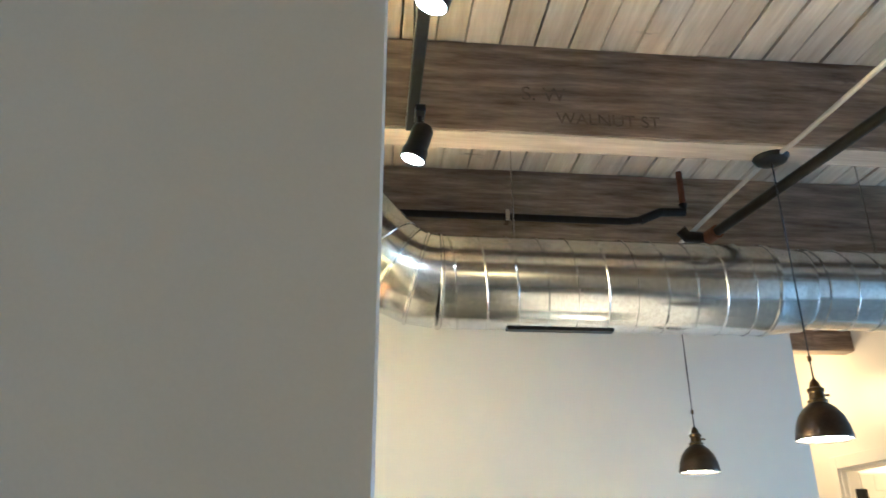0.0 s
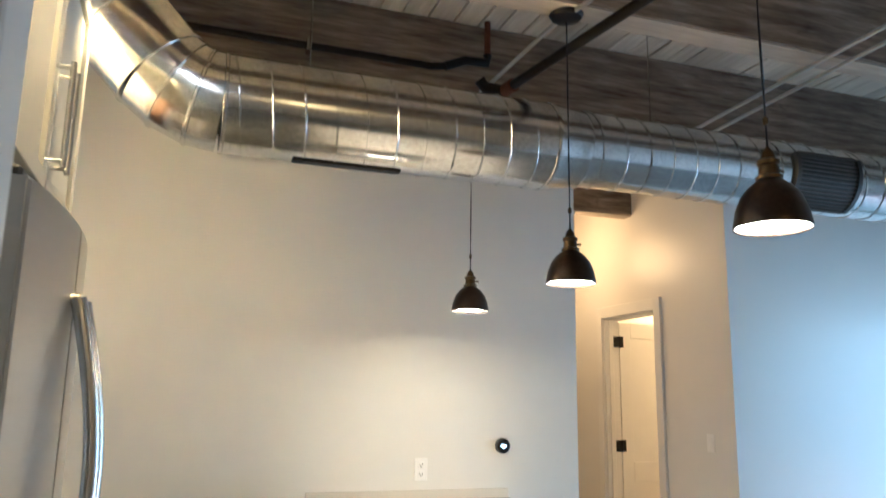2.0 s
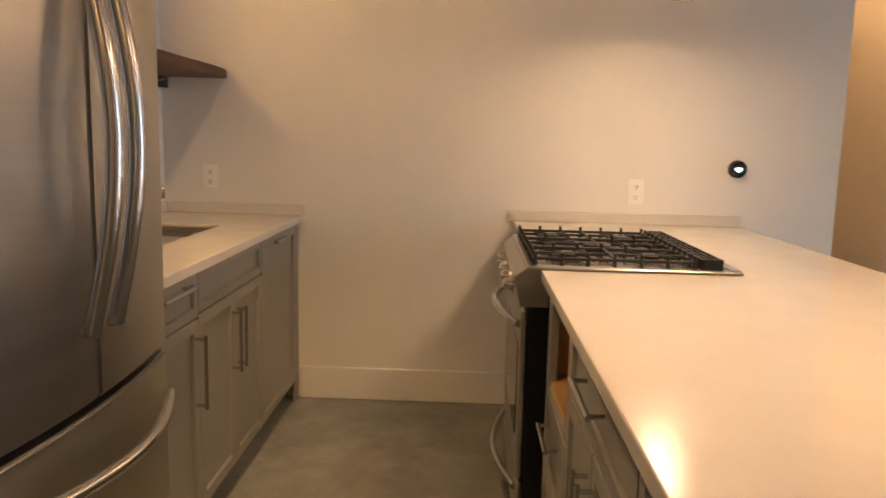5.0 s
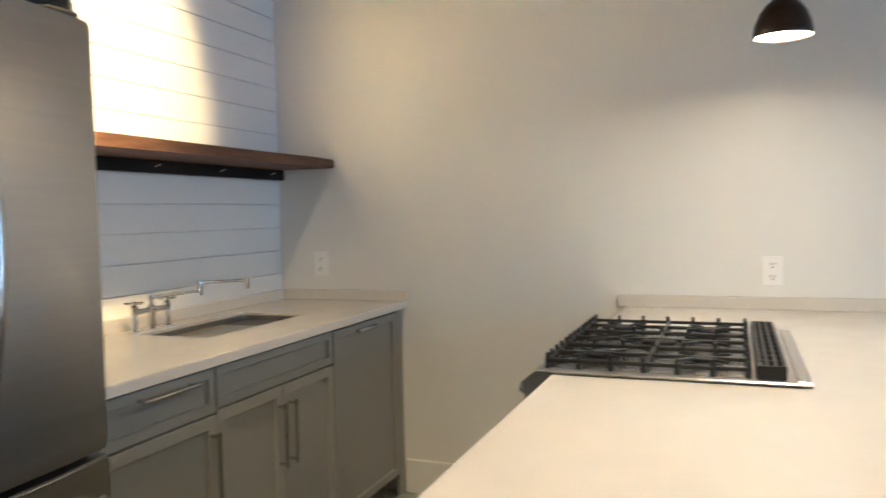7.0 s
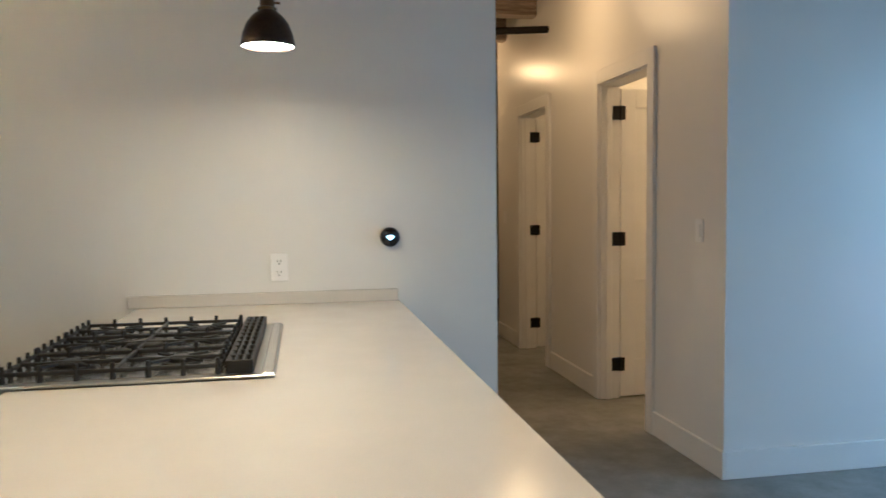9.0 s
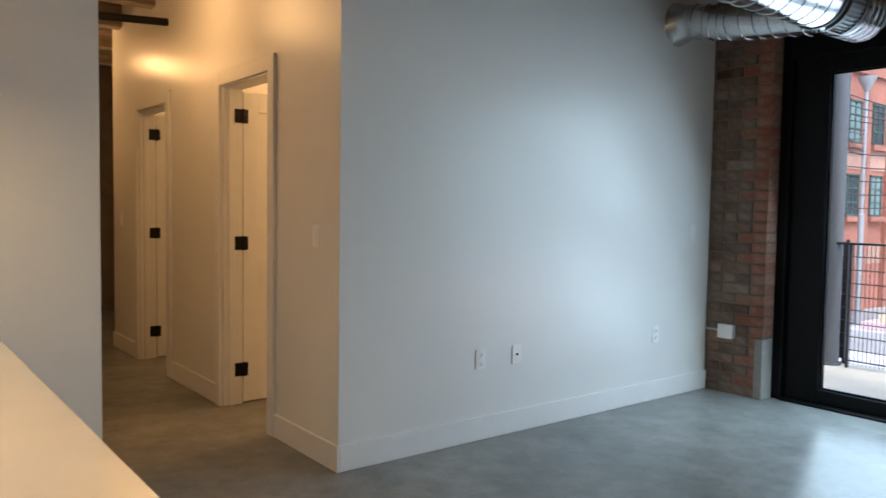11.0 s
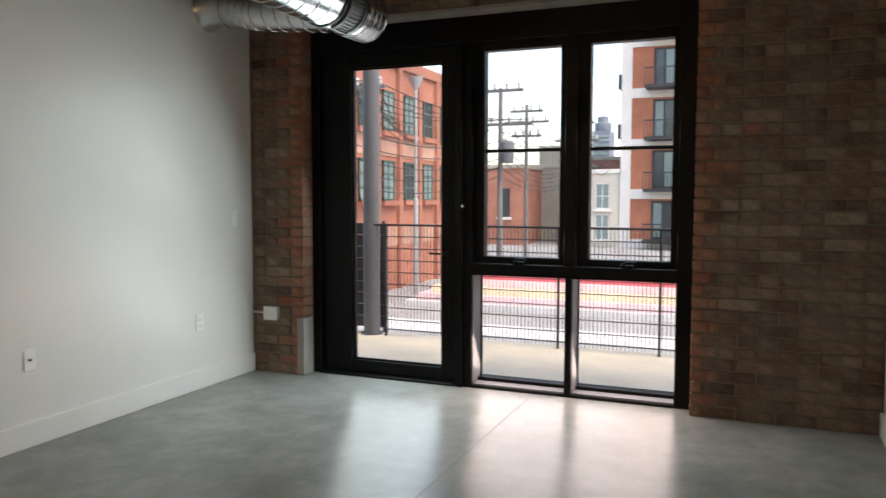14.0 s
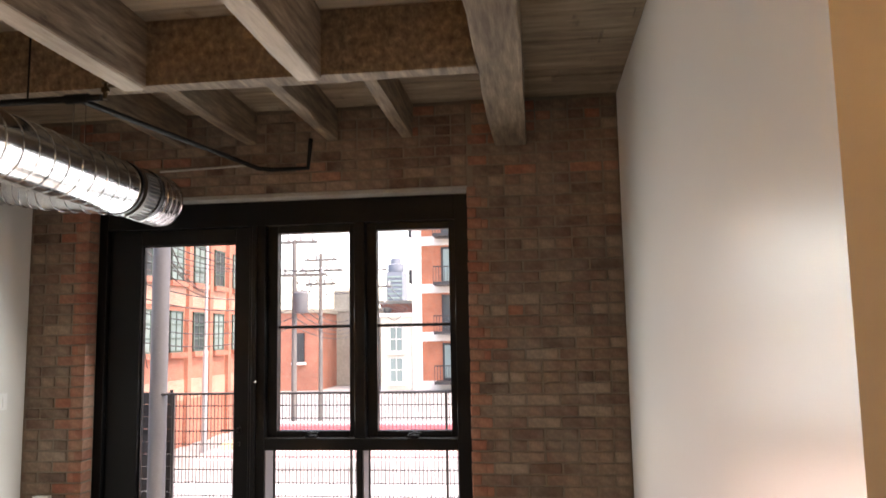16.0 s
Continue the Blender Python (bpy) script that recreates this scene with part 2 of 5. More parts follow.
M_RUST = plain("rusty_pipe", (0.16, 0.055, 0.025), 0.75, 0.2, var=0.35, scale=14, fine=90, bump=0.5)
M_CONDUIT = plain("conduit_zinc", (0.55, 0.54, 0.52), 0.4, 0.5, var=0.08)
M_PLASTIC = plain("white_plastic", (0.90, 0.89, 0.87), 0.35, var=0.02, bump=0.0)
M_DARKPL = plain("dark_plastic", (0.03, 0.03, 0.03), 0.34, var=0.1, bump=0.0)
M_MORTAR = plain("mortar", (0.235, 0.19, 0.15), 0.95, var=0.2, scale=8, fine=120, bump=0.6, dist=0.004, spec=0.2)
M_PLASTER = plain("lintel_plaster", (0.36, 0.34, 0.31), 0.9, var=0.2, scale=5, fine=90, bump=0.4)
M_BRICK = brick_mat("old_brick", [(0.075, 0.042, 0.032), (0.17, 0.095, 0.07), (0.23, 0.145, 0.105), (0.33, 0.25, 0.195)], (0.275, 0.215, 0.165), 0.10, 0.6)
M_BRICK_RED = brick_mat("red_brick", [(0.25, 0.085, 0.055), (0.31, 0.12, 0.075), (0.34, 0.145, 0.095), (0.29, 0.16, 0.11)], (0.32, 0.23, 0.17), 0.05, 0.35)
M_GLASS = glass("clear_glass")
M_OVEN = plain("oven_glass", (0.012, 0.012, 0.012), 0.08, var=0.05, bump=0.0)
M_LIT = glow("lamp_diffuser", (1.0, 0.80, 0.56), 14.0)
M_SPOTLIT = glow("spot_lens", (1.0, 0.85, 0.68), 30.0)
M_SCREEN = glow("lit_screen", (0.6, 0.88, 1.0), 0.6)
M_INK = plain("pencil_ink", (0.16, 0.118, 0.09), 0.9, var=0.3, scale=30)

# ---- building blocks ----
ORIGIN = {}


def mesh_of(name, bm, material):
    bmesh.ops.recalc_face_normals(bm, faces=bm.faces)
    me = bpy.data.meshes.new(name)
    bm.to_mesh(me)
    bm.free()
    me.materials.append(material)
    return me


def smooth(me, angle=40):
    me.shade_smooth()
    me.set_sharp_from_angle(angle=radians(angle))


def part(name, bm, material, parent, label="", soft=True):
    """One mesh, given in world places, under a thing or under a part of it."""
    o = ORIGIN[parent]
    bmesh.ops.translate(bm, verts=bm.verts, vec=-o)
    me = mesh_of(name, bm, material)
    if soft:
        smooth(me)
    ob = new(name, me)
    ob.parent = parent
    ORIGIN[ob] = o
    return tagged(ob, label)


def thing(name, label, category, base, group=""):
    ob = new(name)
    ob.location = base
    ORIGIN[ob] = Vector(base)
    return tagged(ob, label, category, group)


def solid(name, bm, material, label="", category="", kind="", group="", base=(0, 0, 0), soft=True):
    bmesh.ops.translate(bm, verts=bm.verts, vec=-Vector(base))
    me = mesh_of(name, bm, material)
    if soft:
        smooth(me)
    ob = new(name, me)
    ob.location = base
    ORIGIN[ob] = Vector(base)
    return tagged(ob, label, category, group, kind)


def block(a, b, bevel=0.0, bm=None, seg=1):
    """A box between two corners, its edges bevelled; added to bm where one is given."""
    own = bmesh.new()
    bmesh.ops.create_cube(own, size=1)
    for v in own.verts:
        v.co = [min(a[i], b[i]) + (v.co[i] + 0.5) * abs(b[i] - a[i]) for i in range(3)]
    if bevel:
        bmesh.ops.bevel(own, geom=own.edges[:], offset=bevel, segments=seg, affect="EDGES", profile=0.5)
    return join(bm, own)


def join(bm, own):
    if bm is None:
        return own
    me = bpy.data.meshes.new("joined")
    own.to_mesh(me)
    own.free()
    bm.from_mesh(me)
    bpy.data.meshes.remove(me)
    return bm


def lathe(profile, place, axis=(0, 0, 1), n=32, bm=None, capped=True):
    """A turned shape: (radius, height) pairs about an axis through place."""
    own = bmesh.new()
    q = Vector((0, 0, 1)).rotation_difference(Vector(axis))
    rings = []
    for r, h in profile:
        rings.append([own.verts.new(Vector(place) + q @ Vector((max(r, 1e-4) * math.cos(2 * math.pi * i / n), max(r, 1e-4) * math.sin(2 * math.pi * i / n), h))) for i in range(n)])
    for a, b in zip(rings, rings[1:]):
        for i in range(n):
            own.faces.new((a[i], a[(i + 1) % n], b[(i + 1) % n], b[i]))
    for ring in (rings[0], rings[-1]):
        if capped and (ring[0].co - ring[n // 2].co).length > 0.001:
            own.faces.new(ring)
    return join(bm, own)


def tube(points, r, n=12, bm=None, closed_ends=True):
    """A round bar along a line of points."""
    own = bmesh.new()
    pts = [Vector(p) for p in points]
    rings, up = [], None
    for i, p in enumerate(pts):
        d = (pts[min(i + 1, len(pts) - 1)] - pts[max(i - 1, 0)]).normalized()
        if up is None:
            up = d.orthogonal().normalized()
        up = (up - d * up.dot(d)).normalized()
        side = d.cross(up)
        rr = r[i] if isinstance(r, (list, tuple)) else r
        rings.append([own.verts.new(p + rr * (math.cos(2 * math.pi * k / n) * up + math.sin(2 * math.pi * k / n) * side)) for k in range(n)])
    for a, b in zip(rings, rings[1:]):
        for k in range(n):
            own.faces.new((a[k], a[(k + 1) % n], b[(k + 1) % n], b[k]))
    if closed_ends:
        own.faces.new(rings[0])
        own.faces.new(rings[-1])
    return join(bm, own)


def arc(a, b, bow, n=12):
    """Points from a to b that bow out along a vector, most in the middle."""
    a, b, bow = Vector(a), Vector(b), Vector(bow)
    return [a.lerp(b, i / n) + bow * math.sin(math.pi * i / n) for i in range(n + 1)]


def plate(outline, z0, z1, bevel=0.0, bm=None):
    own = bmesh.new()
    f = own.faces.new([own.verts.new((x, y, z0)) for x, y in outline])
    ex = bmesh.ops.extrude_face_region(own, geom=[f])
    bmesh.ops.translate(own, verts=[v for v in ex["geom"] if isinstance(v, bmesh.types.BMVert)], vec=(0, 0, z1 - z0))
    if bevel:
        bmesh.ops.bevel(own, geom=own.edges[:], offset=bevel, segments=2, affect="EDGES", profile=0.5)
    return join(bm, own)


def hewn(a, b, cuts, jitter, seed):
    """A long rough-sawn timber: a box cut along its length, its corners a little uneven."""
    rng = random.Random(seed)
    bm = bmesh.new()
    axis = max(range(3), key=lambda i: abs(b[i] - a[i]))
    u, v = [i for i in range(3) if i != axis]
    rings = []
    for k in range(cuts + 1):
        ring = []
        for s, w in ((0, 0), (1, 0), (1, 1), (0, 1)):
            co = [0, 0, 0]
            co[axis] = a[axis] + (b[axis] - a[axis]) * k / cuts
            co[u] = (b[u] if s else a[u]) + rng.uniform(-jitter, jitter)
            co[v] = (b[v] if w else a[v]) + rng.uniform(-jitter, jitter)
            ring.append(bm.verts.new(co))
        rings.append(ring)
    for r, q in zip(rings, rings[1:]):
        for i in range(4):
            bm.faces.new((r[i], r[(i + 1) % 4], q[(i + 1) % 4], q[i]))
    bm.faces.new(rings[0])
    bm.faces.new(rings[-1])
    long_edges = [e for e in bm.edges if abs((e.verts[0].co - e.verts[1].co)[axis]) > 1e-4]
    bmesh.ops.bevel(bm, geom=long_edges, offset=0.008, segments=1, affect="EDGES")
    return bm


# ---- shell of the flat ----
DECK = 3.21
BEAM = 2.85


def wall(name, a, b, label, material=None, bevel=0.0):
    return solid(name, block(a, b, bevel), material or M_WALL, label, "wall", "structure", soft=False)


floor = solid("floor", block((-3.4, -7.0, -0.2), (4.48, 7.4, 0)), M_FLOOR, "grey polished concrete floor with faint stains", "floor", "structure", soft=False)
sill = solid("threshold", block((4.48, -3.3, -0.2), (4.75, -0.4, -0.012)), M_PLASTER, "pale concrete threshold under the window wall", "threshold", "structure", soft=False)
for a, b in (((0.1, -2.2), (4.4, -2.2)),):
    part("control_joint", block((a[0] - 0.002, a[1] - 0.002, 0.0), (b[0] + 0.002, b[1] + 0.002, 0.0008)), M_JOINT, floor, soft=False)

wall_north = wall("wall_north", (-3.27, 0, 0), (0.056, 0.12, DECK), "smooth warm white painted kitchen wall")
wall_west = wall("wall_west", (-3.4, -6.6, 0), (-3.165, 0, DECK), "white painted wall behind the sink run")
wall("wall_stub", (-3.165, -3.29, 0), (-2.307, -3.19, DECK), "white painted wall end beside the fridge recess", bevel=0.003)
wall("wall_hall_west", (-0.064, 0.12, 0), (0.056, 7.0, DECK), "white painted hallway wall")
wall("wall_living_north", (1.165, 0, 0), (4.34, 0.12, DECK), "smooth white painted living room wall")
wall("wall_south", (0.715, -4.39, 0), (4.34, -4.27, DECK), "smooth white painted living room side wall")
wall("wall_entry_east", (0.715, -6.6, 0), (0.835, -4.39, DECK), "white painted entry wall")
wall("wall_back", (-3.4, -6.72, 0), (0.835, -6.6, DECK), "white painted entry end wall")

DOORS = [(0.79, 1.53), (2.60, 3.37)]
HEAD = 2.105
ys = [0.12, DOORS[0][0], DOORS[0][1], DOORS[1][0], DOORS[1][1], 4.16]
hall_bm = bmesh.new()
for y0, y1 in ((ys[0], ys[1]), (ys[2], ys[3]), (ys[4], ys[5])):
    block((1.165, y0, 0), (1.285, y1, DECK), 0, hall_bm)
for y0, y1 in DOORS:
    block((1.165, y0, HEAD), (1.285, y1, DECK), 0, hall_bm)
bmesh.ops.remove_doubles(hall_bm, verts=hall_bm.verts, dist=0.0005)
solid("wall_hall_east", hall_bm, M_WALL, "white painted hallway wall with two doorways", "wall", "structure", soft=False)
wall("wall_room_partition", (1.285, 2.05, 0), (4.34, 2.15, DECK), "white wall between the side rooms")
wall("wall_room_north", (1.285, 4.06, 0), (4.34, 4.16, DECK), "white end wall of the side room")
wall("wall_room_east", (4.24, 0.12, 0), (4.34, 4.06, DECK), "white outer wall of the side rooms")
wall("wall_far_east", (3.6, 4.16, 0), (3.72, 7.0, DECK), "white wall past the hallway")
hall_end = wall("wall_hall_end", (-0.064, 7.0, 0), (3.72, 7.2, DECK), "old brick wall at the hallway end", M_MORTAR)
ceilings = solid("ceiling_rooms", block((1.285, 0.12, 2.6), (4.24, 4.06, 2.66)), M_WALL, "plain white ceiling of the side rooms", "ceiling", "structure", soft=False)


def baseboard(a, b, h=0.135, d=0.014):
    """A tall flat skirting, its top edge eased, between two floor corners of one wall face."""
    return solid("baseboard", block((a[0], a[1], 0.0), (b[0], b[1], h), 0.003), M_TRIM, "tall white painted baseboard", "baseboard", "structure", soft=False)


baseboard((-2.49, -0.016, 0), (-1.46, 0, 0), 0.16)
baseboard((-0.37, -0.016, 0), (0.056, 0, 0))
baseboard((0.056, 0.0, 0), (0.07, 7.0, 0))
baseboard((1.165, -0.016, 0), (4.34, 0, 0))
baseboard((1.149, -0.016, 0), (1.165, 0.715, 0))
baseboard((1.149, 1.605, 0), (1.165, 2.525, 0))
baseboard((1.149, 3.445, 0), (1.165, 4.16, 0))
baseboard((0.715, -4.27, 0), (4.34, -4.254, 0))
baseboard((0.70, -6.6, 0), (0.715, -4.254, 0))

# plank deck and timbers overhead
rng = random.Random(4)
deck = bmesh.new()
verts, faces = [], []
x = -3.4
while x < 4.72:
    w = rng.uniform(0.105, 0.13)
    y = -6.7
    while y < 7.2:
        ln = rng.uniform(2.2, 4.4)
        y1, drop, gap = min(y + ln, 7.2), rng.uniform(0, 0.007), rng.uniform(0.004, 0.011)
        n = len(verts)
        x0, x1 = x + gap / 2, x + w - gap / 2
        verts += [(x0, y, DECK + drop), (x1, y, DECK + drop), (x1, y1 - 0.004, DECK + drop), (x0, y1 - 0.004, DECK + drop)]
        verts += [(vx, vy, DECK + 0.05) for vx, vy, _ in verts[n:n + 4]]
        faces += [tuple(n + i for i in f) for f in ((0, 1, 2, 3), (4, 7, 6, 5), (0, 4, 5, 1), (1, 5, 6, 2), (2, 6, 7, 3), (3, 7, 4, 0))]
        y = y1
    x += w
me = bpy.data.meshes.new("ceiling")
me.from_pydata(verts, [], faces)
me.materials.append(M_DECK)
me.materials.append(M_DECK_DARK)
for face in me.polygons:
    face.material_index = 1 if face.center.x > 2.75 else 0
tagged(new("ceiling", me), "weathered timber plank ceiling with dark seams", "ceiling", kind="structure")
solid("roof", block((-3.5, -6.8, DECK + 0.06), (4.78, 7.3, DECK + 0.3)), M_PLASTER, "roof slab over the plank ceiling", "roof", "structure", soft=False)


def timber(a, b, seed, jitter=0.004, pale=True, material=M_BEAM, label="rough-sawn weathered timber ceiling beam"):
    ob = solid("ceiling_beam", hewn(a, b, max(2, int(max(abs(b[i] - a[i]) for i in range(3)) / 0.35)), jitter, seed), material, label, "beam", "structure", soft=False)
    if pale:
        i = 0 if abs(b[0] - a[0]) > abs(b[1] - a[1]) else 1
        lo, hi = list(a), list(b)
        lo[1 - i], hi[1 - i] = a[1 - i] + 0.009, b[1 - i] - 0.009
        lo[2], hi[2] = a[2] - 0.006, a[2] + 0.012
        part("underside_face", hewn(lo, hi, 14, 0.0015, seed + 50), M_BEAM_PALE, ob, "paler timber face on the underside", soft=False)
    return ob


HEADER = 2.72
for i, yc in enumerate((-0.745, -1.685, -2.60)):
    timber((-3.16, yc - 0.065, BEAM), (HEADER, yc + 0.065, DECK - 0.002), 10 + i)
timber((HEADER, -3.43, BEAM + 0.02), (HEADER + 0.12, -0.12, DECK - 0.002), 20, pale=False, material=M_BEAM_DARK)
beam_big = timber((-2.2, -3.65, BEAM + 0.03), (4.34, -3.43, DECK - 0.002), 21, 0.005, False, M_BEAM_DARK)
for i, yc in enumerate((-1.15, -1.68, -2.28, -2.82)):
    timber((HEADER + 0.12, yc - 0.04, BEAM + 0.12), (4.34, yc + 0.04, DECK - 0.002), 30 + i, pale=False, material=M_BEAM_DARK)
for i, yc in enumerate((-4.55, -5.5)):
    timber((-3.16, yc - 0.065, BEAM), (0.7, yc + 0.065, DECK - 0.002), 40 + i)
for i, yc in enumerate((1.13, 2.05, 2.95, 3.9, 4.9, 5.9)):
    timber((0.056, yc - 0.065, BEAM + 0.03), (1.165 if yc < 4.1 else 3.6, yc + 0.065, DECK - 0.002), 60 + i)
# old pencilled address on the nearest beam
FACE = -1.685 - 0.065


def lettering(text, place, size, parent):
    cu = bpy.data.curves.new("lettering", "FONT")
    cu.body, cu.size, cu.extrude = text, size, 0.0006
    tmp = new("lettering", cu)
    bpy.context.view_layer.update()
    me = bpy.data.meshes.new_from_object(tmp.evaluated_get(bpy.context.evaluated_depsgraph_get()))
    bpy.data.objects.remove(tmp)
    bm = bmesh.new()
    bm.from_mesh(me)
    bmesh.ops.transform(bm, matrix=Matrix.Translation(place) @ Euler((radians(90), 0, 0)).to_matrix().to_4x4(), verts=bm.verts)
    return part("lettering", bm, M_INK, parent, "faint dark handwritten letters", soft=False)


writing_beam = [o for o in scene.objects if o.name.startswith("ceiling_beam")][1]
lettering("WALNUT ST", (-1.70, FACE - 0.006, 2.885), 0.066, writing_beam)
lettering("S. W", (-1.82, FACE - 0.006, 2.975), 0.08, writing_beam)

# ---- brick window wall ----
BX = 4.345
BRICKS = {}


def brick_mesh(lx, ly, lz, material, kind):
    key = (round(lx, 3), round(ly, 3), round(lz, 3), material.name, kind)
    if key not in BRICKS:
        r = random.Random(hash(key[:3]) % 1000 + kind)
        bm = block((0, 0, 0), (lx, ly, lz), 0.0035)
        for v in bm.verts:
            v.co += Vector((r.uniform(-0.0015, 0.0015), r.uniform(-0.002, 0.002), r.uniform(-0.0015, 0.0015)))
        BRICKS[key] = mesh_of("brick", bm, material)
    return BRICKS[key]


def lay_brick(parent, place, size, material, rng):
    ob = new("brick", brick_mesh(*size, material, rng.randrange(3)))
    ob.location = Vector(place) + Vector((rng.uniform(-0.004, 0.003), 0, 0)) - ORIGIN[parent]
    ob.parent = parent
    return ob


def brick_face(parent, y0, y1, z0, z1, seed, red_edge=None):
    """Courses of bricks on the room side of the window wall between two heights, in running bond."""
    rng = random.Random(seed)
    course, ln, gap = 0.0745, 0.212, 0.011
    n = round((z1 - z0) / course)
    for k in range(n):
        z = z0 + k * (z1 - z0) / n
        h = (z1 - z0) / n - gap
        y = y0 - (0 if k % 2 else (ln + gap) / 2)
        if k % 6 == 5:
            step = (ln + gap) / 2
        else:
            step = ln + gap
        while y < y1 - 0.02:
            a, b = max(y, y0), min(y + step - gap, y1)
            if b - a > 0.03:
                edge = red_edge is not None and (abs(a - red_edge) < 0.02 or abs(b - red_edge) < 0.02)
                lay_brick(parent, (BX - 0.006, a, z), (0.06, round(b - a, 2), h), M_BRICK_RED if edge or rng.random() < (0.008 if z < 2.62 else 0.12) else M_BRICK, rng)
            y += step


OPEN = (-3.235, -0.456, 2.60)
pier_north = solid("wall_east_north_pier", block((BX, OPEN[1], 0), (4.75, 0.12, DECK + 0.05)), M_MORTAR, "old sandblasted brick pier beside the glass door", "wall", "structure", soft=False)
pier_south = solid("wall_east_south_pier", block((BX, -4.39, 0), (4.75, OPEN[0], DECK + 0.05)), M_MORTAR, "old sandblasted brick pier with smeared mortar", "wall", "structure", soft=False)
lintel = solid("wall_east_lintel", block((BX, OPEN[0], OPEN[2]), (4.75, OPEN[1], DECK + 0.05)), M_MORTAR, "old brickwork over the window opening", "wall", "structure", soft=False)
solid("lintel_bar", block((BX - 0.012, OPEN[0], OPEN[2] - 0.02), (4.47, OPEN[1], OPEN[2] + 0.008), 0.003), M_PLASTER, "pale steel lintel edge over the window", "lintel", "structure", soft=False)

# ---- glazed wall ----
FX0, FX1 = 4.47, 4.70
window = thing("window_1", "tall black metal window wall with four clear panes", "window", (4.56, -2.43, 0))
tagged(window, kind="structure")


def bar(name, y0, y1, z0, z1, x0=FX0, x1=FX1, parent=None, label=""):
    return part(name, block((x0, y0, z0), (x1, y1, z1), 0.004), M_FRAME, parent or window, label, soft=False)


def pane(name, y0, y1, z0, z1, xg, parent):
    ob = part(name, block((xg, y0, z0), (xg + 0.006, y1, z1)), M_GLASS, parent, soft=False)
    ob.visible_shadow = False
    return ob


bar("frame_jamb", OPEN[1] - 0.07, OPEN[1], 0, 2.6)
bar("frame_jamb", OPEN[0], -3.123, 0, 2.6)
bar("frame_head", -3.123, OPEN[1] - 0.07, 2.40, 2.58)
bar("frame_mullion", -1.747, -1.625, 0, 2.40)
bar("frame_mullion", -1.685, -1.655, 0, 2.40, FX0 - 0.03, FX0)
bar("frame_mullion", -2.48, -2.40, 0.885, 2.40)
bar("frame_mullion", -2.455, -2.411, 0.02, 0.80)
bar("frame_transom", -3.123, -1.747, 0.80, 0.885)
bar("frame_sill", -3.123, -1.747, -0.012, 0.02)
part("frame_sill", block((4.60, -3.123, 0.02), (4.70, -1.747, 0.05), 0.003), M_FRAME, window, soft=False)
for y0, y1 in ((-2.411, -1.747), (-3.123, -2.455)):
    pane("pane", y0, y1, 0.02, 0.80, 4.69, window)
    for s in (y0, y1 - 0.012):
        part("glazing_bead", block((4.655, s, 0.05), (4.688, s + 0.012, 0.80), 0.002), M_FRAME, window, soft=False)
M_LINER = plain("pale_grey_metal", (0.17, 0.17, 0.18), 0.45, 0.0, var=0.06, scale=4, bump=0.03)
for y0, y1 in ((-2.411, -1.747), (-3.123, -2.455)):
    part("jamb_liner", block((4.49, y1 - 0.006, 0.03), (4.654, y1 - 0.0005, 0.796), 0.001), M_LINER, window, "pale grey metal reveal liner", soft=False)
    part("sill_liner", block((4.49, y0 + 0.004, 0.0205), (4.598, y1 - 0.007, 0.027), 0.001), M_LINER, window, "pale grey metal sill liner", soft=False)
for y0, y1 in ((-2.40, -1.747), (-3.123, -2.48)):
    sash = part("sash", block((FX0 + 0.05, y0 + 0.004, 0.885), (4.60, y0 + 0.045, 2.40), 0.004), M_FRAME, window, "black awning sash", soft=False)
    for nm, a, b in (("sash_stile", (FX0 + 0.05, y1 - 0.075, 0.885), (4.60, y1 - 0.004, 2.40)), ("sash_rail", (FX0 + 0.05, y0 + 0.045, 0.885), (4.60, y1 - 0.075, 0.93)),
                     ("sash_rail", (FX0 + 0.05, y0 + 0.045, 2.345), (4.60, y1 - 0.075, 2.40)), ("muntin", (FX0 + 0.075, y0 + 0.045, 1.652), (4.60, y1 - 0.075, 1.674))):
        part(nm, block(a, b, 0.003), M_FRAME, sash, soft=False)
    pane("pane", y0 + 0.045, y1 - 0.075, 0.93, 2.345, 4.575, sash)
    yc = (y0 + y1) / 2
    crank = block((FX0 + 0.0, yc - 0.05, 0.888), (FX0 + 0.05, yc + 0.03, 0.905), 0.004)
    tube([(FX0 + 0.01, yc + 0.02, 0.905), (FX0 - 0.01, yc - 0.02, 0.925), (FX0 - 0.012, yc - 0.07, 0.92)], 0.007, 8, crank)
    part("crank_handle", crank, M_FRAME, sash, "folding black crank handle")
latch = lathe([(0.010, 0), (0.010, 0.02), (0.004, 0.024), (0.004, 0.05)], (FX0 - 0.03, -1.70, 1.28), (-1, 0, 0), 10)
part("sash_latch", latch, M_STEEL_H, window, "small steel latch")

door = thing("door_3", "black framed full-glass balcony door, closed", "door", (4.53, -1.15, 0))
tagged(door, kind="structure")
DY0, DY1 = -1.625, -0.526
for nm, a, b in (("door_stile", (FX0 + 0.04, DY0 + 0.004, 0.02), (4.60, -1.503, 2.398)), ("door_stile", (FX0 + 0.04, -0.773, 0.02), (4.60, DY1 - 0.004, 2.398)),
                 ("door_rail", (FX0 + 0.04, -1.503, 0.02), (4.60, -0.773, 0.115)), ("door_rail", (FX0 + 0.04, -1.503, 2.288), (4.60, -0.773, 2.398))):
    part(nm, block(a, b, 0.004), M_FRAME, door, soft=False)
pane("pane", -1.503, -0.773, 0.115, 2.288, 4.555, door)
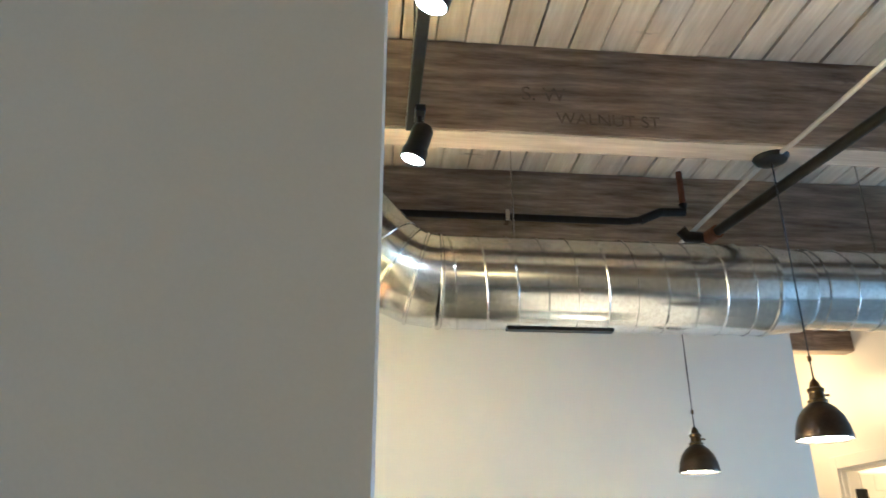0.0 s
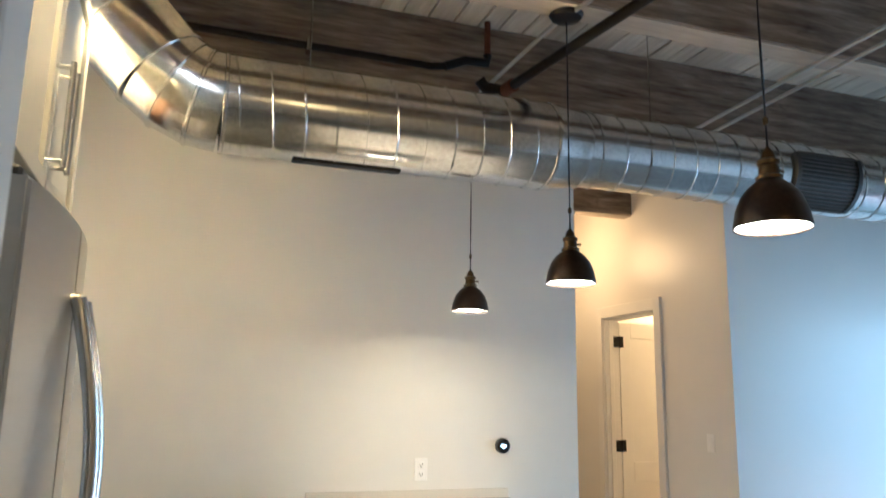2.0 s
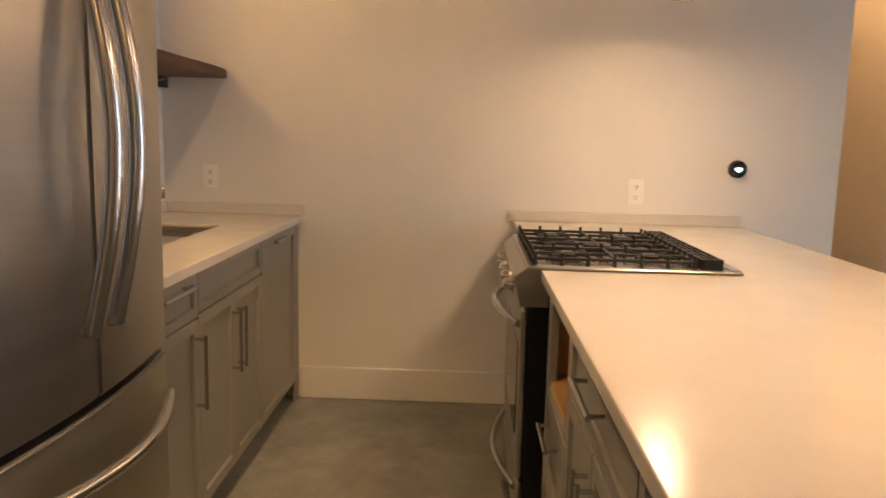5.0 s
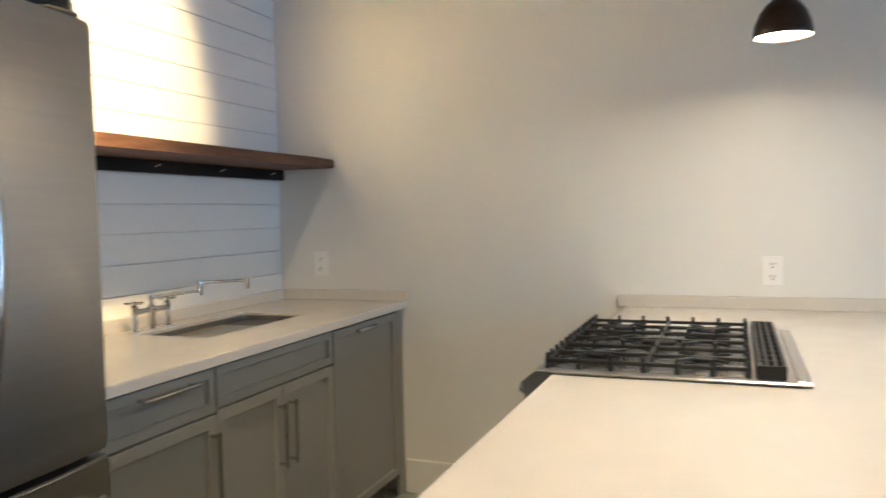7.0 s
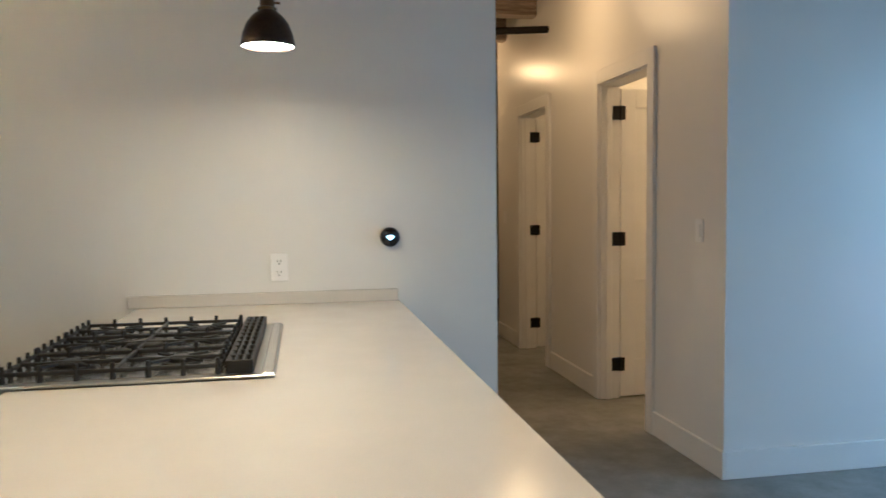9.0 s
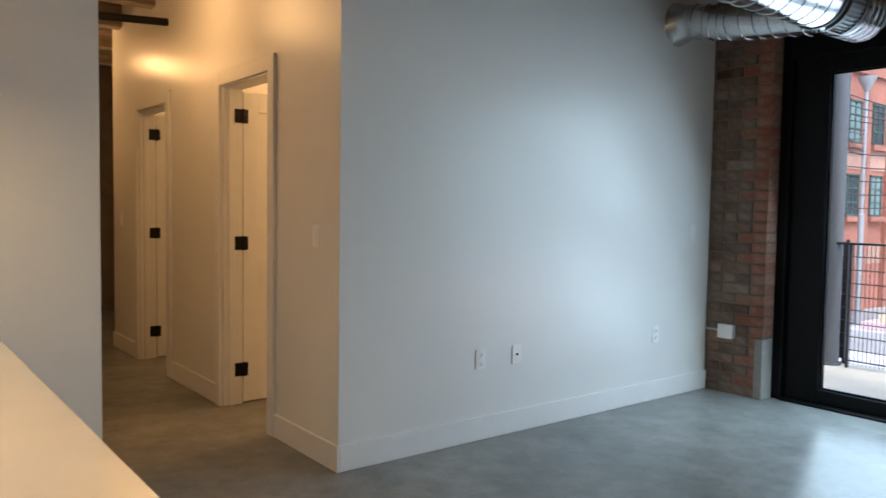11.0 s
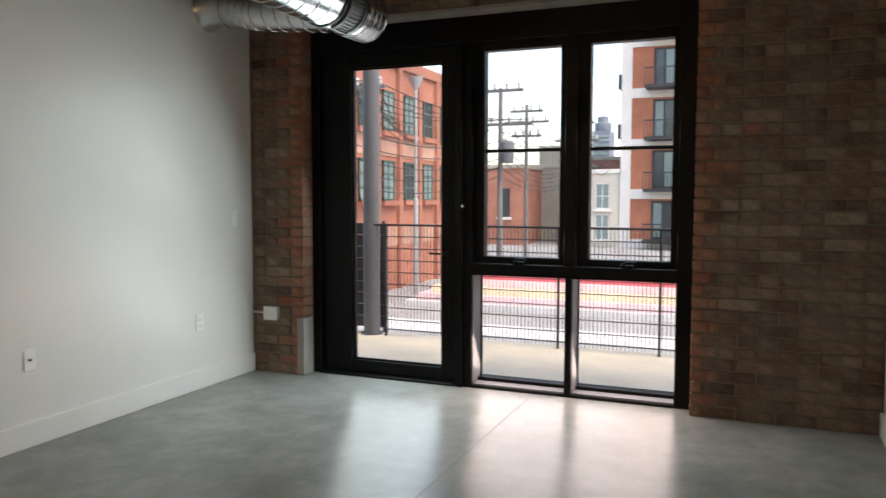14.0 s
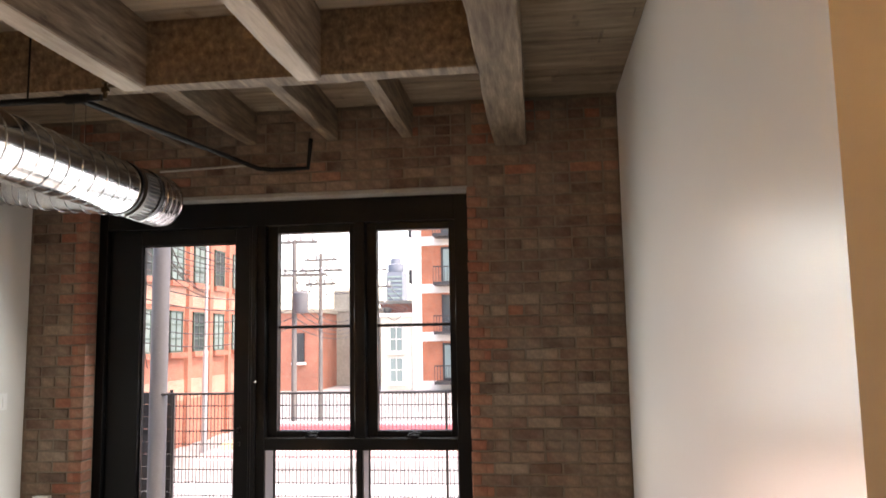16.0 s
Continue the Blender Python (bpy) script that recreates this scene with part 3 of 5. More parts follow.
for y0, y1, z0, z1 in ((-1.503, -1.491, 0.115, 2.288), (-0.785, -0.773, 0.115, 2.288), (-1.503, -0.773, 0.115, 0.127), (-1.503, -0.773, 2.276, 2.288)):
    part("glazing_bead", block((4.535, y0, z0), (4.553, y1, z1), 0.002), M_FRAME, door, soft=False)
lever = lathe([(0.022, 0), (0.022, 0.012), (0.009, 0.014), (0.009, 0.05)], (FX0 + 0.04, -1.545, 0.94), (-1, 0, 0), 16)
tube([(FX0 - 0.005, -1.545, 0.94), (FX0 - 0.008, -1.50, 0.94), (FX0 - 0.008, -1.43, 0.942)], 0.008, 10, lever)
part("door_handle", lever, M_BLACK, door, "black lever handle")
part("lock_cylinder", lathe([(0.014, 0), (0.013, 0.012)], (FX0 + 0.04, -1.545, 0.84), (-1, 0, 0), 14), M_BLACK, door)
part("threshold_bar", block((FX0 - 0.02, DY0, -0.012), (4.66, DY1, 0.018), 0.004), M_FRAME, door, soft=False)

# ---- hallway doors ----
def hall_door(index, y0, y1, swing):
    d = thing("door_%d" % index, "white two-panel interior door standing open into a lit room", "door", (1.25, (y0 + y1) / 2, 0))
    tagged(d, kind="structure")
    for nm, a, b in (("casing", (1.143, y0 - 0.075, 0), (1.165, y0 + 0.005, HEAD + 0.085)), ("casing", (1.143, y1 - 0.005, 0), (1.165, y1 + 0.07, HEAD + 0.085)),
                     ("casing", (1.145, y0 + 0.005, HEAD - 0.005), (1.165, y1 - 0.005, HEAD + 0.085)),
                     ("jamb", (1.165, y0, 0), (1.30, y0 + 0.018, HEAD)), ("jamb", (1.165, y1 - 0.018, 0), (1.30, y1, HEAD)), ("jamb", (1.165, y0 + 0.018, HEAD - 0.018), (1.30, y1 - 0.018, HEAD)),
                     ("door_stop", (1.20, y1 - 0.03, 0), (1.24, y1 - 0.018, HEAD - 0.018)), ("door_stop", (1.20, y0 + 0.018, 0), (1.24, y0 + 0.03, HEAD - 0.018))):
        part(nm, block(a, b, 0.003), M_TRIM, d, soft=False)
    # leaf turned into the room about the hinges on the far jamb
    hinge = Vector((1.302, y1 - 0.02, 0))
    turn = Matrix.Translation(hinge) @ Matrix.Rotation(radians(swing), 4, "Z")
    w = y1 - y0 - 0.04
    leaf = bmesh.new()
    st, z1 = 0.115, HEAD - 0.03
    block((0.004, 0.012, 0.012), (w, 0.036, z1), 0, leaf)
    for a, b in (((0.004, 0.004, 0.012), (st, 0.044, z1)), ((w - st, 0.004, 0.012), (w, 0.044, z1)), ((st, 0.004, 0.012), (w - st, 0.044, 0.26)),
                 ((st, 0.004, 0.80), (w - st, 0.044, 0.95)), ((st, 0.004, z1 - 0.125), (w - st, 0.044, z1))):
        block(a, b, 0.002, leaf)
    bmesh.ops.transform(leaf, matrix=turn, verts=leaf.verts)
    lf = part("leaf", leaf, M_TRIM, d, "white painted panel leaf", soft=False)
    for z in (0.235, 1.08, 1.915):
        h = block((1.246, y1 - 0.026, z - 0.045), (1.300, y1 - 0.017, z + 0.045), 0.002)
        tube([(1.303, y1 - 0.024, z - 0.048), (1.303, y1 - 0.024, z + 0.048)], 0.008, 10, h)
        block((1.306, y1 - 0.03, z - 0.045), (1.335, y1 - 0.022, z + 0.045), 0.002, h)
        part("hinge", h, M_BLACK, d, "black butt hinge")
    part("strike_plate", block((1.25, y0 + 0.018, 0.97), (1.28, y0 + 0.021, 1.04)), M_BLACK, d, soft=False)
    return d


hall_door(1, *DOORS[0], 3)
hall_door(2, *DOORS[1], 3)

# ---- kitchen, sink run ----
CT = 0.914


def shaker(parent, y0, y1, z0, z1, xf, face=1, rail=0.055, name="door"):
    """A framed cabinet front on the plane x = xf that looks towards +x (face 1) or -x (face -1)."""
    r = min(rail, (z1 - z0) * 0.32)
    bm = block((xf - face * 0.02, y0, z0), (xf, y1, z1))
    front = max(bm.faces, key=lambda f: face * f.calc_center_median().x)
    bmesh.ops.inset_individual(bm, faces=[front], thickness=r)
    bmesh.ops.inset_individual(bm, faces=[front], thickness=0.002)
    bmesh.ops.translate(bm, verts=front.verts, vec=(-face * 0.011, 0, 0))
    bmesh.ops.bevel(bm, geom=[e for e in bm.edges if all(abs(v.co.x - xf) < 1e-5 for v in e.verts) and e.calc_face_angle(0) > 1.2], offset=0.0015, segments=1, affect="EDGES")
    return part(name, bm, M_CAB, parent, soft=False)


def pull(parent, p, q, out):
    """A square-ended bar pull between two points, standing off by the vector out."""
    p, q, out = Vector(p), Vector(q), Vector(out)
    d = (q - p).normalized()
    bm = bmesh.new()
    tube([p, p + out], 0.0055, 8, bm)
    tube([q, q + out], 0.0055, 8, bm)
    tube([p + out - d * 0.012, q + out + d * 0.012], 0.0062, 10, bm)
    return part("handle", bm, M_STEEL_H, parent, "brushed nickel bar pull")


XF = -2.500


def base_unit(label, y0, y1, xf, face, depth):
    u = thing("base_cabinet", label, "cabinet", (xf - face * depth / 2, (y0 + y1) / 2, 0), "grey kitchen base cabinets")
    xb = xf - face * depth
    part("carcass", block((xf - face * 0.022, y0 + 0.001, 0.10), (xb, y1 - 0.001, CT - 0.032)), M_CAB, u, soft=False)
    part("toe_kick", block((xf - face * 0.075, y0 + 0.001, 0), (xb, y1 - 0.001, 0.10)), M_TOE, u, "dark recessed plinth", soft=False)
    return u


u = base_unit("grey shaker cabinet with one drawer over a door", -1.875, -1.378, XF, 1, 0.64)
f = shaker(u, -1.872, -1.381, 0.735, 0.873, XF, name="drawer_front")
pull(f, (XF, -1.70, 0.845), (XF, -1.50, 0.845), (0.032, 0, 0))
f = shaker(u, -1.872, -1.381, 0.105, 0.728, XF)
pull(f, (XF, -1.41, 0.46), (XF, -1.41, 0.67), (0.032, 0, 0))
u = base_unit("grey shaker sink cabinet with two doors under a false drawer", -1.378, -0.660, XF, 1, 0.64)
shaker(u, -1.375, -0.663, 0.745, 0.873, XF, name="drawer_front")
f = shaker(u, -1.375, -1.0195, 0.105, 0.738, XF)
pull(f, (XF, -1.05, 0.47), (XF, -1.05, 0.67), (0.032, 0, 0))
f = shaker(u, -1.0165, -0.663, 0.105, 0.738, XF)
pull(f, (XF, -0.985, 0.47), (XF, -0.985, 0.67), (0.032, 0, 0))
dw = thing("dishwasher", "panelled grey dishwasher built in beside the sink", "dishwasher", (-2.8, -0.36, 0))
part("body", block((XF - 0.025, -0.655, 0.10), (-3.1, -0.065, CT - 0.032)), M_TOE, dw, soft=False)
panel = shaker(dw, -0.652, -0.068, 0.105, 0.868, XF, rail=0.05, name="front_panel")
# dark strip standing for the shaded gap between dishwasher front and countertop
part("control_strip", block((XF - 0.022, -0.655, 0.869), (XF - 0.006, -0.065, CT - 0.033)), M_DARKPL, dw, "dark strip in the gap under the countertop", soft=False)
part("latch_handle", block((XF, -0.47, 0.835), (XF + 0.022, -0.30, 0.85), 0.004), M_STEEL_H, panel, "slim steel grip")
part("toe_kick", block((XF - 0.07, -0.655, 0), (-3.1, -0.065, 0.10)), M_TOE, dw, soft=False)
solid("filler_strip", block((XF - 0.02, -0.064, 0.0), (XF - 0.0, -0.001, CT - 0.032), 0.002), M_CAB, "grey painted filler strip at the wall", "filler", "structure", soft=False)

counter = solid("sink_countertop", bmesh.new(), M_QUARTZ, "white quartz countertop with a sink cut-out", "countertop", base=(-2.83, -0.94, CT - 0.03))
cm = bmesh.new()
oa, ob_, ha, hb = (-3.15, -1.89), (-2.478, -0.001), (-3.02, -1.13), (-2.715, -0.51)
rect = lambda a, b: [(a[0], a[1]), (b[0], a[1]), (b[0], b[1]), (a[0], b[1])]
levels = []
for z in (CT - 0.032, CT):
    levels.append(([cm.verts.new((x, y, z)) for x, y in rect(oa, ob_)], [cm.verts.new((x, y, z)) for x, y in rect(ha, hb)]))
for o, h in levels:
    for i in range(4):
        cm.faces.new((o[i], o[(i + 1) % 4], h[(i + 1) % 4], h[i]))
for k in (0, 1):
    for i in range(4):
        cm.faces.new((levels[0][k][i], levels[0][k][(i + 1) % 4], levels[1][k][(i + 1) % 4], levels[1][k][i]))
bmesh.ops.bevel(cm, geom=[e for e in cm.edges if all(abs(v.co.z - CT) < 1e-5 for v in e.verts) and len({round(v.co.x, 3) for v in e.verts} | {round(v.co.y, 3) for v in e.verts}) == 3], offset=0.003, segments=2, affect="EDGES")
bmesh.ops.translate(cm, verts=cm.verts, vec=-ORIGIN[counter])
counter.data = mesh_of("sink_countertop", cm, M_QUARTZ)
part("backsplash_strip", block((-2.47, -0.016, CT), (-3.13, -0.001, CT + 0.05), 0.002), M_QUARTZ, counter, soft=False)
part("backsplash_strip", block((-3.15, -1.88, CT), (-3.134, -0.017, CT + 0.05), 0.002), M_QUARTZ, counter, soft=False)

sink = thing("sink", "undermount stainless steel kitchen sink", "sink", (-2.87, -0.81, 0.7))
bowl = bmesh.new()
block((ha[0] + 0.002, ha[1] + 0.002, 0.70), (hb[0] - 0.002, hb[1] - 0.002, CT + 0.02), 0.03, bowl, 3)
bmesh.ops.delete(bowl, geom=[f for f in bowl.faces if f.calc_center_median().z > CT - 0.0095], context="FACES")
ob = part("bowl", bowl, M_SINK, sink, "brushed steel bowl")
part("drain", lathe([(0.045, 0), (0.045, 0.004), (0.03, 0.002), (0.001, 0.002)], (-2.87, -0.81, 0.702), n=20), M_CHROME, sink)

faucet = thing("faucet", "polished chrome bridge faucet with a jointed swing spout", "faucet", (-3.065, -1.02, CT))
FB = (-3.065, -1.02)
part("body", lathe([(0.026, 0), (0.026, 0.006), (0.014, 0.012), (0.012, 0.05), (0.018, 0.065), (0.018, 0.09), (0.010, 0.095), (0.009, 0.11), (0.014, 0.118), (0.012, 0.13), (0.002, 0.136)], (*FB, CT), n=20), M_CHROME, faucet)
br = tube([(FB[0], FB[1] - 0.085, CT + 0.075), (FB[0], FB[1] + 0.085, CT + 0.075)], 0.011, 14)
for s in (-0.085, 0.085):
    lathe([(0.024, 0), (0.024, 0.006), (0.011, 0.012), (0.011, 0.06), (0.016, 0.064), (0.016, 0.095), (0.008, 0.10)], (FB[0], FB[1] + s, CT), n=18, bm=br)
part("bridge", br, M_CHROME, faucet)
for s in (-0.085, 0.085):
    hd = lathe([(0.011, 0), (0.011, 0.014), (0.003, 0.02)], (FB[0] + 0.0, FB[1] + s, CT + 0.10), n=14)
    for k in range(4):
        a = radians(45 + 90 * k)
        tube([(FB[0], FB[1] + s, CT + 0.107), (FB[0] + 0.032 * math.cos(a), FB[1] + s + 0.032 * math.sin(a), CT + 0.109)], 0.0055, 8, hd)
    part("cross_handle", hd, M_CHROME, faucet, "chrome cross handle")
sp = tube([(FB[0], FB[1], CT + 0.120), (-3.03, -0.79, CT + 0.122)], 0.0065, 10)
lathe([(0.012, 0), (0.013, 0.01), (0.010, 0.03), (0.013, 0.05), (0.011, 0.06)], (-3.03, -0.785, CT + 0.103), n=14, bm=sp)
tube([(-3.03, -0.785, CT + 0.155), (-2.90, -0.66, CT + 0.155)], 0.0065, 10, sp)
lathe([(0.010, 0), (0.012, 0.01), (0.009, 0.035), (0.012, 0.045)], (-2.897, -0.657, CT + 0.118), n=14, bm=sp)
part("spout", sp, M_CHROME, faucet, "two-part swing spout")

shelf = thing("wall_shelf", "thick reclaimed wood floating shelf above the sink", "shelf", (-3.0, -0.95, 1.555))
part("board", hewn((-3.145, -1.89, 1.556), (-2.838, -0.002, 1.598), 10, 0.0012, 77), M_SHELF, shelf, soft=False)
part("support_cleat", block((-3.148, -1.89, 1.505), (-3.122, -0.002, 1.5555), 0.002), M_BLACK, shelf, "dark metal cleat strip", soft=False)
for y in (-1.75, -1.32, -0.92, -0.52, -0.14):
    part("bracket_screw", lathe([(0.004, 0), (0.004, 0.03)], (-3.11, y, 1.53), (1, 0, 0.3), 8), M_STEEL_H, shelf)

# ---- fridge ----
FY0, FY1, FXD = -2.685, -1.915, -2.384
fridge = thing("refrigerator", "stainless steel french-door refrigerator with bowed handles", "refrigerator", (-2.75, -2.3, 0))
part("cabinet", block((-3.12, FY0 + 0.004, 0.03), (-2.46, FY1 - 0.004, 1.765), 0.004), M_FRIDGE_SIDE, fridge, "grey steel case", soft=False)


def bowed(y0, y1, z0, z1, bow=0.032):
    """A door skin whose front swells out towards the middle of the fridge."""
    bm = bmesh.new()
    n, yc, hw = 14, (FY0 + FY1) / 2, (FY1 - FY0) / 2
    fr, bk = [], []
    for z in (z0, z1):
        fr.append([])
        bk.append([])
        for i in range(n + 1):
            y = y0 + (y1 - y0) * i / n
            xx = FXD + bow * (1 - ((y - yc) / hw) ** 2)
            fr[-1].append(bm.verts.new((xx, y, z)))
            bk[-1].append(bm.verts.new((-2.455, y, z)))
    for i in range(n):
        bm.faces.new((fr[0][i], fr[0][i + 1], fr[1][i + 1], fr[1][i]))
        bm.faces.new((bk[0][i], bk[1][i], bk[1][i + 1], bk[0][i + 1]))
        for k in (0, 1):
            bm.faces.new((fr[k][i], fr[k][i + 1], bk[k][i + 1], bk[k][i]))
    for i in (0, n):
        bm.faces.new((fr[0][i], bk[0][i], bk[1][i], fr[1][i]))
    bmesh.ops.recalc_face_normals(bm, faces=bm.faces)
    bmesh.ops.bevel(bm, geom=[e for e in bm.edges if e.calc_face_angle(0) > 0.8], offset=0.006, segments=2, affect="EDGES")
    return bm


YC = (FY0 + FY1) / 2
for y0, y1, s in ((FY0, YC - 0.003, -1), (YC + 0.003, FY1, 1)):
    dr = part("door", bowed(y0, y1, 0.80, 1.775), M_STEEL, fridge, "brushed steel door")
    yh = YC + s * 0.045
    hb_ = tube(arc((FXD + 0.045, yh, 0.935), (FXD + 0.045, yh, 1.625), (0.052, 0, 0), 20), 0.0155, 14)
    for z in (0.935, 1.625):
        tube([(FXD + 0.01, yh, z), (FXD + 0.048, yh, z + (0.004 if z < 1 else -0.004))], 0.012, 12, hb_)
    part("handle", hb_, M_STEEL_H, dr, "bowed steel bar handle")
fz = part("freezer_drawer", bowed(FY0, FY1, 0.07, 0.785), M_STEEL, fridge, "brushed steel freezer drawer")
part("handle", tube(arc((FXD + 0.03, FY0 + 0.06, 0.70), (FXD + 0.03, FY1 - 0.06, 0.70), (0.072, 0, 0), 24), 0.0125, 14), M_STEEL_H, fz, "long bowed steel handle")
for y in (FY0 + 0.06, FY1 - 0.06):
    part("hinge_cover", block((-2.50, y - 0.045, 1.765), (-2.40, y + 0.045, 1.795), 0.006), M_DARKPL, fridge, soft=False)
part("toe_grille", block((-2.47, FY0 + 0.01, 0.0), (-2.44, FY1 - 0.01, 0.065), 0.003), M_DARKPL, fridge, soft=False)

tall = thing("wall_cabinet", "grey shaker cabinet above the refrigerator", "cabinet", (-2.8, -2.3, 1.84))
part("carcass", block((-3.15, -2.70, 1.84), (-2.45, -1.90, 2.42)), M_CAB, tall, soft=False)
for y0, y1, yh in ((-2.697, -2.302, -2.33), (-2.298, -1.903, -2.27)):
    f = shaker(tall, y0, y1, 1.843, 2.417, -2.428)
    pull(f, (-2.428, yh, 1.90), (-2.428, yh, 2.10), (0.032, 0, 0))
solid("fridge_side_panel", block((-3.15, -1.905, 0), (-2.46, -1.892, 1.84), 0.002), M_CAB, "tall grey end panel beside the refrigerator", "panel", "structure", soft=False)

# ---- island ----
IX0, IX1, IEND = -1.456, -0.382, -3.14
XI = -1.432
island = solid("island_countertop", plate([(IX1, -0.001), (IX1, IEND), (IX0, IEND), (IX0, -1.402), (-0.885, -1.402), (-0.885, -0.618), (IX0, -0.618), (IX0, -0.001)], CT - 0.032, CT, 0.003), M_QUARTZ,
               "long white quartz island countertop with a range cut-out", "countertop", base=(-0.92, -1.5, CT - 0.032), soft=False)
part("backsplash_strip", block((-1.49, -0.016, CT), (IX1 - 0.005, -0.001, CT + 0.05), 0.002), M_QUARTZ, island, soft=False)
back = solid("island_back_panel", block((-0.66, IEND + 0.03, 0), (-0.64, -0.017, CT - 0.033), 0.002), M_CAB, "grey painted back panel of the island", "panel", "structure", soft=False)

u = base_unit("grey island cabinet with an open birch cubby over a drawer", -1.90, -1.44, XI, -1, 0.0)
for c in list(u.children):
    bpy.data.objects.remove(c)
for nm, a, b, m in (("side_panel", (XI + 0.002, -1.46, 0.10), (-0.662, -1.442, CT - 0.033), M_CAB), ("side_panel", (XI + 0.002, -1.898, 0.10), (-0.662, -1.875, CT - 0.033), M_CAB),
                    ("cubby_liner", (XI + 0.01, -1.475, 0.60), (-0.90, -1.461, CT - 0.034), M_PLY), ("cubby_liner", (XI + 0.01, -1.874, 0.60), (-0.90, -1.86, CT - 0.034), M_PLY),
                    ("cubby_floor", (XI + 0.005, -1.86, 0.60), (-0.90, -1.475, 0.615), M_PLY), ("cubby_back", (-0.90, -1.874, 0.60), (-0.885, -1.461, CT - 0.034), M_PLY),
                    ("stile", (XI, -1.53, 0.60), (XI + 0.02, -1.445, CT - 0.033), M_CAB), ("rail", (XI, -1.875, 0.575), (XI + 0.02, -1.445, 0.60), M_CAB),
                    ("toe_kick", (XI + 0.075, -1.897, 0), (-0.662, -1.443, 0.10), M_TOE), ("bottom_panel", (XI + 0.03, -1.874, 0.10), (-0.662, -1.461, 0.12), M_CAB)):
    part(nm, block(a, b, 0.001), m, u, "birch plywood" if m is M_PLY else "", soft=False)
f = shaker(u, -1.896, -1.446, 0.34, 0.57, XI, -1, name="drawer_front")
pull(f, (XI, -1.76, 0.50), (XI, -1.58, 0.50), (-0.032, 0, 0))
f = shaker(u, -1.896, -1.446, 0.105, 0.335, XI, -1, name="drawer_front")
pull(f, (XI, -1.76, 0.27), (XI, -1.58, 0.27), (-0.032, 0, 0))
for y0, y1 in ((-2.62, -1.902), (-3.03, -2.624)):
    u = base_unit("grey shaker island cabinet with a drawer over doors", y0, y1, XI, -1, 0.775)
    f = shaker(u, y0 + 0.003, y1 - 0.003, 0.715, 0.873, XI, -1, name="drawer_front")
    yc = (y0 + y1) / 2
    pull(f, (XI, yc - 0.10, 0.82), (XI, yc + 0.10, 0.82), (-0.032, 0, 0))
    n = 2 if y1 - y0 > 0.6 else 1
    for k in range(n):
        a, b = y0 + 0.003 + k * (y1 - y0) / n, y0 - 0.003 + (k + 1) * (y1 - y0) / n
        f = shaker(u, a, b, 0.105, 0.708, XI, -1)
        yh = (b - 0.03) if k == 0 and n == 2 else a + 0.03
        pull(f, (XI, yh, 0.44), (XI, yh, 0.65), (-0.032, 0, 0))
solid("filler_panel", block((XI, -0.60, 0.0), (-0.662, -0.018, CT - 0.033), 0.002), M_CAB, "grey cabinet block between range and wall", "cabinet", "structure", soft=False)

# ---- range ----
RY0, RY1 = -1.398, -0.622
rng_ = thing("gas_range", "stainless steel slide-in gas range set into the island", "range", (-1.2, -1.01, 0))
part("body", block((-1.488, RY0 + 0.002, 0.02), (-0.89, RY1 - 0.002, 0.905)), M_BLACK, rng_, "black enamelled case", soft=False)
top = part("cooktop", block((-1.50, RY0 - 0.006, CT + 0.001), (-0.861, RY1 + 0.006, CT + 0.010), 0.003), M_STEEL, rng_, "brushed steel cooktop tray", soft=False)
part("rear_lip", block((-0.893, RY0 - 0.004, CT + 0.010), (-0.865, RY1 + 0.004, CT + 0.014), 0.003), M_STEEL_H, top, soft=False)
fas = bmesh.new()
pv = [(-1.50, 0.918), (-1.535, 0.89), (-1.515, 0.80), (-1.43, 0.80), (-1.43, 0.918)]
a = [fas.verts.new((px, RY0, pz)) for px, pz in pv]
b = [fas.verts.new((px, RY1, pz)) for px, pz in pv]
for i in range(len(pv)):
    fas.faces.new((a[i], a[(i + 1) % len(pv)], b[(i + 1) % len(pv)], b[i]))
fas.faces.new(a)
fas.faces.new(b)
part("control_panel", fas, M_STEEL, rng_, "sloped steel control panel", soft=False)
for k in range(5):
    y = RY0 + 0.10 + k * (RY1 - RY0 - 0.2) / 4
    part("knob", lathe([(0.024, 0), (0.024, 0.006), (0.019, 0.009), (0.017, 0.034), (0.013, 0.038), (0.001, 0.038)], (-1.527, y, 0.848), (-1, 0, 0.2), 20), M_STEEL_H, rng_, "chunky steel knob")
od = part("oven_door", block((-1.508, RY0 + 0.004, 0.25), (-1.489, RY1 - 0.004, 0.79), 0.006), M_STEEL, rng_, "steel oven door", soft=False)
part("oven_window", block((-1.511, RY0 + 0.10, 0.36), (-1.5075, RY1 - 0.10, 0.66), 0.002), M_OVEN, od, "dark oven glass", soft=False)
part("handle", tube(arc((-1.515, RY0 + 0.05, 0.735), (-1.515, RY1 - 0.05, 0.735), (-0.06, 0, 0), 20), 0.0115, 12), M_STEEL_H, od, "bowed steel bar handle")
wd = part("drawer", block((-1.506, RY0 + 0.004, 0.07), (-1.489, RY1 - 0.004, 0.24), 0.006), M_STEEL, rng_, "steel warming drawer", soft=False)
part("handle", tube(arc((-1.51, RY0 + 0.05, 0.205), (-1.51, RY1 - 0.05, 0.205), (-0.055, 0, 0), 20), 0.011, 12), M_STEEL_H, wd, "bowed steel bar handle")
GZ = CT + 0.010
well = part("burner_pan", block((-1.47, RY0 + 0.025, GZ), (-0.985, RY1 - 0.025, GZ + 0.002)), M_STEEL_H, top, soft=False)
